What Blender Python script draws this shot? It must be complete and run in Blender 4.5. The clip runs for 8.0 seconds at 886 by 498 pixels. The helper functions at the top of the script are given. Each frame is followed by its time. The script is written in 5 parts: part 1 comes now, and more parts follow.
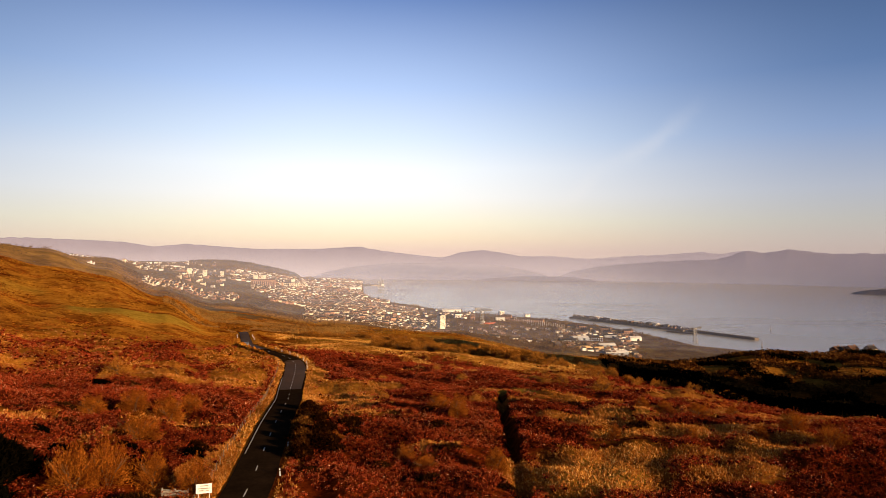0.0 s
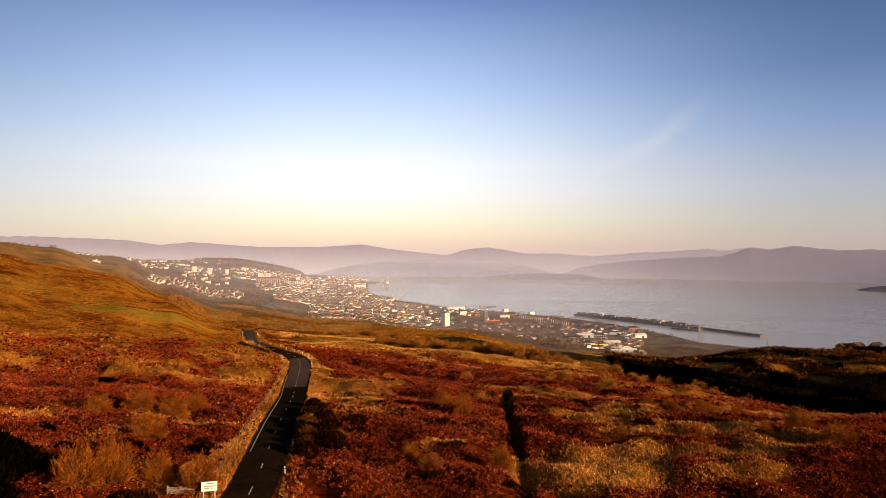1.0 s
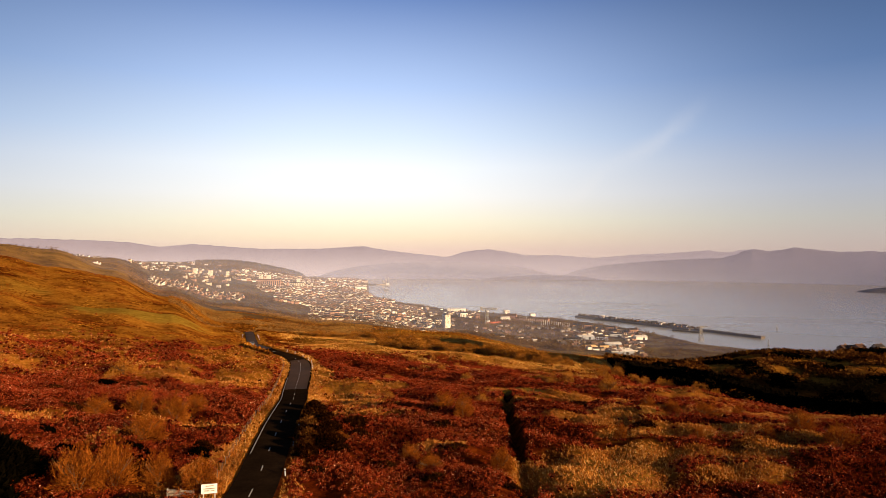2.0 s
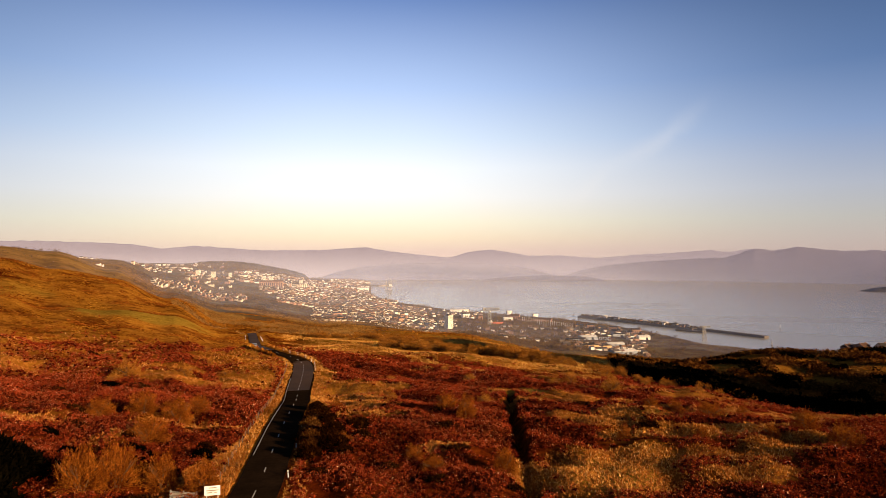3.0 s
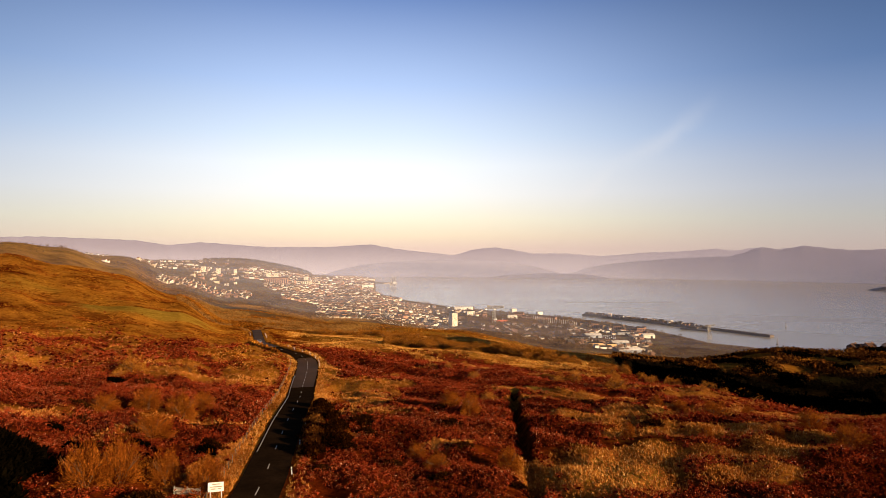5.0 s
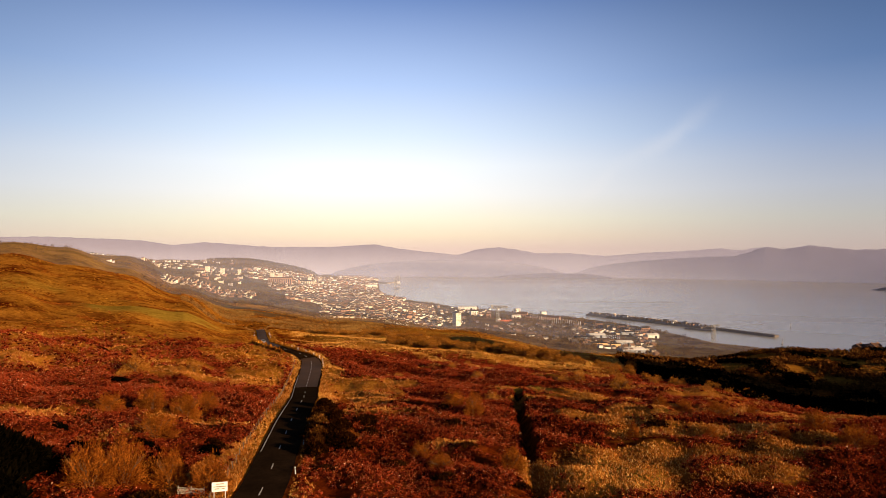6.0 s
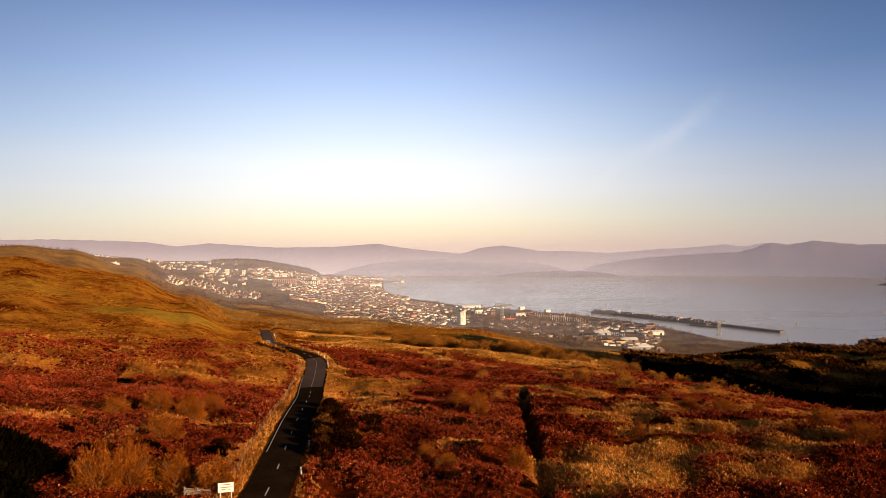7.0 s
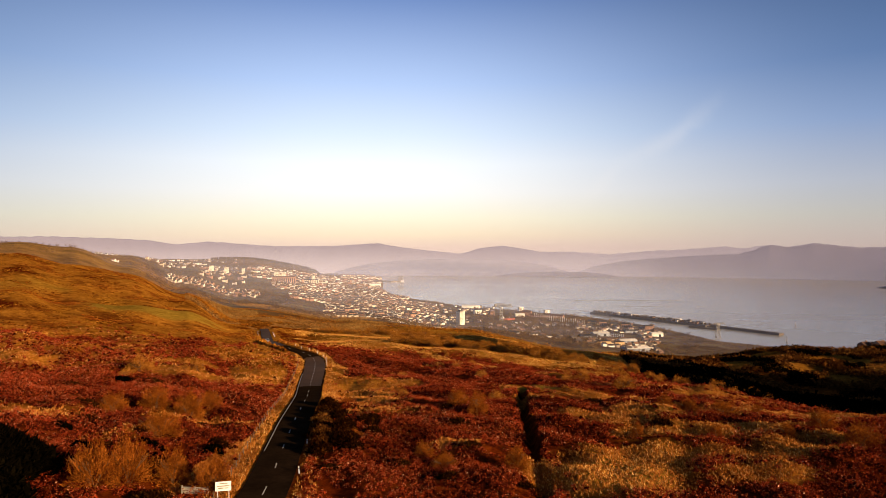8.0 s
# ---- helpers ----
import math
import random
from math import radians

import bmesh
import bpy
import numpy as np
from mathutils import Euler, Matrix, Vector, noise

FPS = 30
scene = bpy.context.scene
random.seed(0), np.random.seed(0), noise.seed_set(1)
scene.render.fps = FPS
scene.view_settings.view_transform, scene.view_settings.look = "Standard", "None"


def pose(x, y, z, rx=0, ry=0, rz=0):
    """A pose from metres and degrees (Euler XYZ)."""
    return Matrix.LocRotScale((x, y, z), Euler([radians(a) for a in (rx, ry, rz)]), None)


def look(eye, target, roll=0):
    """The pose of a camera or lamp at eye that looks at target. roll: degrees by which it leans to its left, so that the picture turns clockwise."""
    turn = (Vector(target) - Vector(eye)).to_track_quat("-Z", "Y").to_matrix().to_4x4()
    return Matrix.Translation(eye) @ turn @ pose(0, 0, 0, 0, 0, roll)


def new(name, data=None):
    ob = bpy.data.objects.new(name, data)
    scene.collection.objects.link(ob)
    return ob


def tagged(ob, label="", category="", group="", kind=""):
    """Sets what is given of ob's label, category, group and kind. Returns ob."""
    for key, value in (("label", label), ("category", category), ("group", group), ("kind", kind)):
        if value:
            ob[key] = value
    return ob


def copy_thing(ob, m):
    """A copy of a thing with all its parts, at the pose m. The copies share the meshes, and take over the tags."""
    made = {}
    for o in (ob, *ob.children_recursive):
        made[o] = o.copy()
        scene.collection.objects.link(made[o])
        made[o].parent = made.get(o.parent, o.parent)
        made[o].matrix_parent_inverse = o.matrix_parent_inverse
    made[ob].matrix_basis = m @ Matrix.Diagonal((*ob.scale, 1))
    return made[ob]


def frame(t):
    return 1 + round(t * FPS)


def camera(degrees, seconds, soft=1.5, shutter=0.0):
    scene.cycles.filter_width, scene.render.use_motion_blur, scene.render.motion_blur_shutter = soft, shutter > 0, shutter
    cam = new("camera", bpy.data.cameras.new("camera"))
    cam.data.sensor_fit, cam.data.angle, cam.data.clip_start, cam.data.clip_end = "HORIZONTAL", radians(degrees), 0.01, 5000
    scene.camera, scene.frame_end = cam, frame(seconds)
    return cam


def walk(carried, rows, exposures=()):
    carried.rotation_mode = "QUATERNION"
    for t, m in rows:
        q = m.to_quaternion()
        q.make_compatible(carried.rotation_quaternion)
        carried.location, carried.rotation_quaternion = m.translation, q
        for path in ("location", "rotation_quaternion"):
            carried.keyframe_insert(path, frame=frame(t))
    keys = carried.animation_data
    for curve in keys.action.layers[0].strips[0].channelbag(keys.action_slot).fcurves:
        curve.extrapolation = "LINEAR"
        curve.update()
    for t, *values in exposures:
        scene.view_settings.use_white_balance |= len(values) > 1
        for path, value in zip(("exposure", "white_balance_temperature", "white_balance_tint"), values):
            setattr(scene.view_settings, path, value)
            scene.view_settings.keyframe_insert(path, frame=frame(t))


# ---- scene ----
cam = camera(70.0, 8.0, soft=0.6)
# seconds, yaw, pitch, roll: the drone creeps forward and turns slowly to its left
TURNS = [
    (0.0, -0.814, 0.226, -0.270), (0.5, -0.578, 0.015, -0.172), (1.0, -0.428, 0.003, -0.095),
    (1.5, -0.450, 0.079, -0.158), (3.0, -0.161, 0.225, 0.160), (3.5, 0.000, 0.154, 0.000),
    (4.0, 0.072, 0.004, -0.235), (4.5, 0.118, 0.005, -0.132), (6.0, 0.594, -0.014, -0.043),
    (6.5, 0.788, -0.004, 0.094), (7.0, 0.935, -0.118, 0.514), (7.5, 0.895, -0.298, 0.375),
    (8.0, 0.910, -0.128, 0.095),
]
EYE_Z = 200.0
walk(cam, [(t, pose(0.018 * (t - 3.5), 0.12 * (t - 3.5), EYE_Z, 90 + p, r, y)) for t, y, p, r in TURNS], exposures=[(0.0, 1.0), (8.0, 1.0)])

# ---- sky and sun ----
SUN_BEARING, SUN_HEIGHT = 127.0, 13.0


def srgb(r, g, b):
    return tuple(((c / 255 + 0.055) / 1.055) ** 2.4 if c > 10 else c / 3295 for c in (r, g, b)) + (1.0,)


world = bpy.data.worlds.new("morning_sky")
scene.world = world
world.use_nodes = True
wt = world.node_tree
wt.nodes.clear()


def wnode(kind, **values):
    n = wt.nodes.new(kind)
    for key, value in values.items():
        n.inputs[int(key[1:])].default_value = value
    return n


def ramp_fill(n, stops):
    r = n.color_ramp
    while len(r.elements) < len(stops):
        r.elements.new(0.5)
    for e, (at, col) in zip(r.elements, stops):
        e.position, e.color = at, srgb(*col)


coords = wnode("ShaderNodeTexCoord")
axes = wnode("ShaderNodeSeparateXYZ")
wt.links.new(coords.outputs["Generated"], axes.inputs[0])
clear = wnode("ShaderNodeValToRGB")
ramp_fill(clear, [(0.0, (236, 203, 186)), (0.02, (250, 224, 194)), (0.045, (255, 242, 215)), (0.085, (255, 250, 246)),
                  (0.13, (249, 251, 255)), (0.175, (222, 235, 253)), (0.25, (180, 203, 245)), (0.37, (106, 134, 190)),
                  (0.6, (48, 72, 120)), (1.0, (22, 36, 68))])
side = wnode("ShaderNodeValToRGB")
ramp_fill(side, [(0.0, (192, 172, 166)), (0.045, (180, 176, 174)), (0.09, (168, 172, 188)), (0.17, (124, 146, 188)),
                 (0.25, (82, 110, 158)), (0.37, (49, 75, 120)), (0.6, (30, 48, 88)), (1.0, (16, 28, 56))])
wt.links.new(axes.outputs[2], clear.inputs[0])
wt.links.new(axes.outputs[2], side.inputs[0])
shift = wnode("ShaderNodeMath", _1=0.12)
shift.operation = "ADD"
wt.links.new(axes.outputs[0], shift.inputs[0])
away = wnode("ShaderNodeMath")
away.operation = "ABSOLUTE"
wt.links.new(shift.outputs[0], away.inputs[0])
fade = wnode("ShaderNodeMapRange", _1=0.02, _2=0.74)
fade.interpolation_type = "SMOOTHSTEP"
wt.links.new(away.outputs[0], fade.inputs[0])
both = wt.nodes.new("ShaderNodeMix")
both.data_type = "RGBA"
wt.links.new(fade.outputs[0], both.inputs["Factor"])
wt.links.new(clear.outputs[0], both.inputs[6])
wt.links.new(side.outputs[0], both.inputs[7])
air = wnode("ShaderNodeTexSky")
air.sky_type, air.sun_disc = "NISHITA", False
air.sun_elevation, air.sun_rotation = radians(SUN_HEIGHT), radians(SUN_BEARING)
plus = wt.nodes.new("ShaderNodeMix")
plus.data_type, plus.blend_type = "RGBA", "ADD"
plus.inputs["Factor"].default_value = 0.02
wt.links.new(both.outputs[2], plus.inputs[6])
wt.links.new(air.outputs[0], plus.inputs[7])


def wmath(op, a, b=None, c=None):
    n = wt.nodes.new("ShaderNodeMath")
    n.operation = op
    for k, v in enumerate((a, b, c)):
        if isinstance(v, (int, float)):
            n.inputs[k].default_value = v
        elif v is not None:
            wt.links.new(v, n.inputs[k])
    return n.outputs[0]


# a thin wisp of high cloud
ahead = wmath("MAXIMUM", axes.outputs[1], 0.05)
cx_, cz_ = wmath("DIVIDE", axes.outputs[0], ahead), wmath("DIVIDE", axes.outputs[2], ahead)
grain = wnode("ShaderNodeTexNoise", _2=9.0, _3=5.0)
wt.links.new(coords.outputs["Generated"], grain.inputs["Vector"])
ripple = wmath("MULTIPLY", wmath("SUBTRACT", grain.outputs["Fac"], 0.5), 0.06)
across = wmath("ADD", wmath("ADD", wmath("MULTIPLY", cx_, -0.578), wmath("MULTIPLY", cz_, 0.816)), wmath("ADD", ripple, 0.0534))
reach = wmath("ADD", wmath("MULTIPLY", cx_, 0.816), wmath("MULTIPLY", cz_, 0.578))
body = wmath("EXPONENT", wmath("MULTIPLY", wmath("POWER", wmath("ABSOLUTE", wmath("DIVIDE", across, 0.013)), 2.0), -1.0))
ends_ = wmath("EXPONENT", wmath("MULTIPLY", wmath("POWER", wmath("ABSOLUTE", wmath("DIVIDE", wmath("SUBTRACT", reach, 0.34), 0.13)), 4.0), -1.0))
patchy = wmath("MULTIPLY", wmath("MAXIMUM", wmath("SUBTRACT", grain.outputs["Fac"], 0.3), 0.0), 0.55)
wisp = wmath("MULTIPLY", wmath("MULTIPLY", body, ends_), patchy)
cloud = wt.nodes.new("ShaderNodeMix")
cloud.data_type = "RGBA"
wt.links.new(wisp, cloud.inputs["Factor"])
wt.links.new(plus.outputs[2], cloud.inputs[6])
cloud.inputs[7].default_value = srgb(255, 246, 238)
back = wnode("ShaderNodeBackground", _1=0.5)
wt.links.new(cloud.outputs[2], back.inputs[0])
wout = wnode("ShaderNodeOutputWorld")
wt.links.new(back.outputs[0], wout.inputs[0])

sun = new("sun", bpy.data.lights.new("sun", "SUN"))
sun.data.energy, sun.data.angle, sun.data.color = 5.0, radians(0.6), (1.0, 0.7, 0.41)
s_b, s_h = radians(SUN_BEARING), radians(SUN_HEIGHT)
sun.matrix_world = look((0, 0, 0), (-math.sin(s_b) * math.cos(s_h), -math.cos(s_b) * math.cos(s_h), -math.sin(s_h)))

# ---- landform ----
# Heights of the land above the sea, by bearing (degrees, 0 is ahead) and distance (metres).
RINGS = (75, 110, 165, 230, 330, 500, 900, 1500, 2300, 3400, 4700)
LAND = {
    -35.0: (172, 175, 175, 177, 183, 195.5, 180, 213, 200, 180, 150),
    -31.5: (172, 174, 173.5, 174.5, 177, 188, 164, 201, 190, 172, 135),
    -27.5: (171.5, 173, 172, 172, 173.6, 182, 150, 166, 176, 158, 112),
    -23.2: (171.3, 171.5, 170, 169, 168.5, 165.5, 134, 118, 122, 120, 118),
    -18.9: (171, 170.5, 168, 165, 159.5, 141, 115, 88.5, 76, 85, 125),
    -9.3: (170.5, 170.3, 165, 161.7, 154.6, 136, 94, 52, 30, 18, 10),
    0.8: (170, 170.4, 165, 160, 150.5, 132, 81, 16.5, 3, -4, -5),
    10.9: (170, 170.5, 164.7, 158, 146, 119, 50, 8, -3, -5, -5),
    20.4: (170, 171, 164.7, 154, 139, 117, 30, 3, -4, -5, -5),
    28.8: (170, 171.6, 161.5, 149, 130, 129, 40, -3, -5, -5, -5),
    35.0: (169, 171.8, 162.5, 150, 133, 134, 40, -3, -5, -5, -5),
}
B_KEYS = np.array(sorted(LAND))
TABLE = np.array([LAND[b] for b in sorted(LAND)], float)
LOGS = np.log(np.array(RINGS, float))
# the burn's gully
GULLY_Y = np.array([60.0, 78.0, 92.0, 106.0, 120.0, 150.0])
GULLY_X = np.array([9.5, 10.8, 12.0, 12.7, 13.2, 16.2])
# the shore: bearing and distance of the water's edge
SHORE_B = np.array([-13.0, -12.0, -8.3, -6.5, -6.4, -5.7, -3.3, 0.8, 5.0, 10.9, 15.8, 22.6, 28.8, 35, 60])
SHORE_R = np.array([9000, 4980, 4900, 4150, 3100, 2700, 2480, 2200, 2080, 1933, 1777, 1507, 1452, 1450, 1600])


def swell(x, y, size, seed):
    """Smooth uneven ground: a sum of waves, about -1 to 1."""
    rng = np.random.RandomState(seed)
    total = np.zeros_like(np.asarray(x, float))
    for k in range(7):
        a, s, ph = rng.uniform(0, 6.283), rng.uniform(0.7, 1.6), rng.uniform(0, 6.283)
        total += np.sin((x * np.cos(a) + y * np.sin(a)) * 6.283 / (size * s) + ph)
    return total / 4.0


def smooth(e0, e1, v):
    t = np.clip((v - e0) / (e1 - e0), 0, 1)
    return t * t * (3 - 2 * t)


def spline_rows(rows, q, keys):
    """Catmull-Rom through the columns of rows at the keys; q may lie outside."""
    i = np.clip(np.searchsorted(keys, q) - 1, 0, len(keys) - 2)
    t = np.clip((q - keys[i]) / (keys[i + 1] - keys[i]), 0, 1)
    n = len(keys) - 1
    return i, t, np.clip(i - 1, 0, n), np.clip(i + 2, 0, n)


def bare(x, y):
    """Height of the land without roads."""
    x, y = np.asarray(x, float), np.asarray(y, float)
    r = np.hypot(x, y) + 1e-6
    b = np.degrees(np.arctan2(x, y))
    lr = np.log(np.clip(r, 75, 4700))
    j, s, j0, j3 = spline_rows(None, lr, LOGS)
    i, t, _, _ = spline_rows(None, np.clip(b, -35, 35), B_KEYS)
    t = t * t * (3 - 2 * t)

    def row(ii):
        p1, p2 = TABLE[ii, j], TABLE[ii, j + 1]
        m1, m2 = (p2 - TABLE[ii, j0]) * 0.4, (TABLE[ii, j3] - p1) * 0.4
        h = s * s * (3 - 2 * s)
        return p1 * (1 - h) + p2 * h + m1 * 0.5 * (s * (1 - s) ** 2) - m2 * 0.5 * (s * s * (1 - s))

    z = row(i) * (1 - t) + row(i + 1) * t
    # the moor that goes on behind and beside
    rear = 186 + 22 * smooth(100, 900, r) - 26 * smooth(-250, 250, x) - 45 * smooth(-100, 400, x) * smooth(200, 1500, r) + 12 * swell(x, y, 700, 5) * smooth(100, 500, r)
    z = z + (rear - z) * smooth(36, 75, np.abs(b))
    z = 170.5 + (z - 170.5) * smooth(20, 75, r)
    # ridge beside the hollow, added out of view to cast shade over it
    z = z + 76 * np.exp(-(((x - 330) / 88) ** 2 + ((y - 115) / 80) ** 2))
    near = smooth(60, 200, r)
    z = z + near * (0.9 * swell(x, y, 38, 1) * smooth(900, 350, r) + 1.6 * swell(x, y, 120, 2) * smooth(1500, 500, r) + 5 * swell(x, y, 420, 4) * smooth(700, 1300, r) * smooth(-18, -26, b)) + 0.75 * swell(x, y, 11, 3) * smooth(330, 150, r)
    shore = np.interp(b, SHORE_B, SHORE_R)
    wet = smooth(-70, 25, r - shore) * (np.abs(b) < 100)
    # land runs out to low ground at the shore, and a narrow gully crosses the bracken
    low = np.where(np.abs(b) < 60, smooth(0, 0.16 * shore, shore - r), 1.0)
    dry = np.maximum(2.5 + (z - 2.5) * low, 2.5)
    run = np.interp(y, GULLY_Y, GULLY_X)
    dry = dry - (0.7 + 1.5 * smooth(88, 102, y)) * np.exp(-((x - run) / 1.0) ** 2) * smooth(64, 74, y) * smooth(153, 146, y)
    return dry + (-7 - dry) * wet


# ---- roads ----
LANE = [(-20, 10), (-20.5, 45), (-22.4, 74.5), (-24.9, 92.3), (-27.6, 110), (-31.2, 135), (-35.6, 157.3), (-39.6, 180), (-42.8, 196),
        (-45.6, 207), (-50.5, 215), (-58.5, 223), (-67.5, 238), (-75, 257), (-80, 272), (-86, 290), (-96.5, 322), (-112, 360), (-130, 420)]


def sweep_line(points, step):
    """Points along a smooth line through the given ones, about step metres apart."""
    p = [Vector((*q, 0)) for q in points]
    out = []
    for k in range(len(p) - 1):
        a, b, c, d = p[max(k - 1, 0)], p[k], p[k + 1], p[min(k + 2, len(p) - 1)]
        n = max(2, int((c - b).length / step))
        for m in range(n):
            t = m / n
            out.append(0.5 * (2 * b + (c - a) * t + (2 * a - 5 * b + 4 * c - d) * t * t + (3 * b - a - 3 * c + d) * t ** 3))
    out.append(p[-1])
    return np.array([(v.x, v.y) for v in out])


ROAD = sweep_line(LANE, 3.0)
ROAD_Z = bare(ROAD[:, 0], ROAD[:, 1])
for _ in range(12):
    ROAD_Z[1:-1] = (ROAD_Z[:-2] + ROAD_Z[1:-1] + ROAD_Z[2:]) / 3
# past the brow the road drops out of sight
ROAD_Z = ROAD_Z - 6.0 * smooth(324, 350, ROAD[:, 1])
HALF = 2.85
# the carriageway widens through the bend
WIDEN = np.interp(ROAD[:, 1], (125, 158, 196, 208, 218), (0.0, 0.35, 0.75, 0.4, -0.7))


def by_road(x, y):
    """Distance to the road's middle, and the road's height there."""
    x, y = np.atleast_1d(np.asarray(x, float)), np.atleast_1d(np.asarray(y, float))
    dist, lev = np.full(x.shape, 1e9), np.zeros(x.shape)
    close = (x > -170) & (x < 10) & (y > -10) & (y < 490)
    cx, cy = x[close], y[close]
    bd, bl = np.full(cx.shape, 1e9), np.zeros(cx.shape)
    for k in range(len(ROAD) - 1):
        (ax, ay), (bx, by) = ROAD[k], ROAD[k + 1]
        ex, ey = bx - ax, by - ay
        t = np.clip(((cx - ax) * ex + (cy - ay) * ey) / (ex * ex + ey * ey), 0, 1)
        d = np.hypot(cx - ax - t * ex, cy - ay - t * ey)
        better = d < bd
        bd = np.where(better, d, bd)
        bl = np.where(better, ROAD_Z[k] * (1 - t) + ROAD_Z[k + 1] * t, bl)
    dist[close], lev[close] = bd, bl
    return dist, lev


def ground(x, y):
    """Height of the finished ground: the road lies on a level bed."""
    shape = np.shape(x)
    z = np.atleast_1d(bare(x, y))
    d, lev = by_road(x, y)
    w = smooth(HALF + 6.5, HALF + 1.3, d)
    z = z + (lev - 0.12 - z) * w
    return z.reshape(shape) if shape else float(z[0])


def polar(bearing, distance):
    return distance * math.sin(radians(bearing)), distance * math.cos(radians(bearing))


# ---- materials ----
def material(name, rough=0.9, metal=0.0):
    m = bpy.data.materials.new(name)
    m.use_nodes = True
    b = m.node_tree.nodes["Principled BSDF"]
    b.inputs["Roughness"].default_value, b.inputs["Metallic"].default_value = rough, metal
    b.inputs["Specular IOR Level"].default_value = 0.12
    return m, m.node_tree, b


def noise_node(nt, scale, detail=4.0, rough=0.6, where="Object"):
    c = nt.nodes.new("ShaderNodeTexCoord")
    n = nt.nodes.new("ShaderNodeTexNoise")
    n.inputs["Scale"].default_value, n.inputs["Detail"].default_value, n.inputs["Roughness"].default_value = scale, detail, rough
    nt.links.new(c.outputs[where], n.inputs["Vector"])
    return n.outputs["Fac"]


def ramp_node(nt, fac, stops):
    r = nt.nodes.new("ShaderNodeValToRGB")
    while len(r.color_ramp.elements) < len(stops):
        r.color_ramp.elements.new(0.5)
    for e, (at, col) in zip(r.color_ramp.elements, stops):
        e.position, e.color = at, (*col, 1)
    nt.links.new(fac, r.inputs[0])
    return r.outputs[0]


def mix_node(nt, fac, a, b, blend="MIX"):
    m = nt.nodes.new("ShaderNodeMix")
    m.data_type, m.blend_type = "RGBA", blend
    for socket, value in ((m.inputs["Factor"], fac), (m.inputs[6], a), (m.inputs[7], b)):
        if isinstance(value, bpy.types.NodeSocket):
            nt.links.new(value, socket)
        else:
            socket.default_value = value if isinstance(value, float) else (*value, 1)
    return m.outputs[2]


def bump_node(nt, bsdf, height, strength=0.4, distance=0.1):
    n = nt.nodes.new("ShaderNodeBump")
    n.inputs["Strength"].default_value, n.inputs["Distance"].default_value = strength, distance
    nt.links.new(height, n.inputs["Height"])
    nt.links.new(n.outputs[0], bsdf.inputs["Normal"])


def weathered(name, dark, light, scale, fine, rough=0.9, metal=0.0, bump=0.3, depth=0.02, spread=0.0, islands=False):
    """A surface with variation at two scales; spread varies it from object to object."""
    m, nt, b = material(name, rough, metal)
    big, small = noise_node(nt, scale, 3), noise_node(nt, fine, 5, 0.7)
    col = mix_node(nt, small, dark, light)
    worn = ramp_node(nt, big, [(0.3, (0.62, 0.62, 0.62)), (0.7, (1.12, 1.1, 1.08))])
    col = mix_node(nt, 1.0, col, worn, "MULTIPLY")
    if spread:
        if islands:
            rnd = nt.nodes.new("ShaderNodeNewGeometry").outputs["Random Per Island"]
        else:
            rnd = nt.nodes.new("ShaderNodeObjectInfo").outputs["Random"]
        lo, hi = 1 - spread, 1 + spread
        col = mix_node(nt, 1.0, col, ramp_node(nt, rnd, [(0.0, (lo, lo, lo)), (1.0, (hi, hi * 0.97, hi * 0.92))]), "MULTIPLY")
    nt.links.new(col, b.inputs["Base Color"])
    bump_node(nt, b, small, bump, depth)
    return m


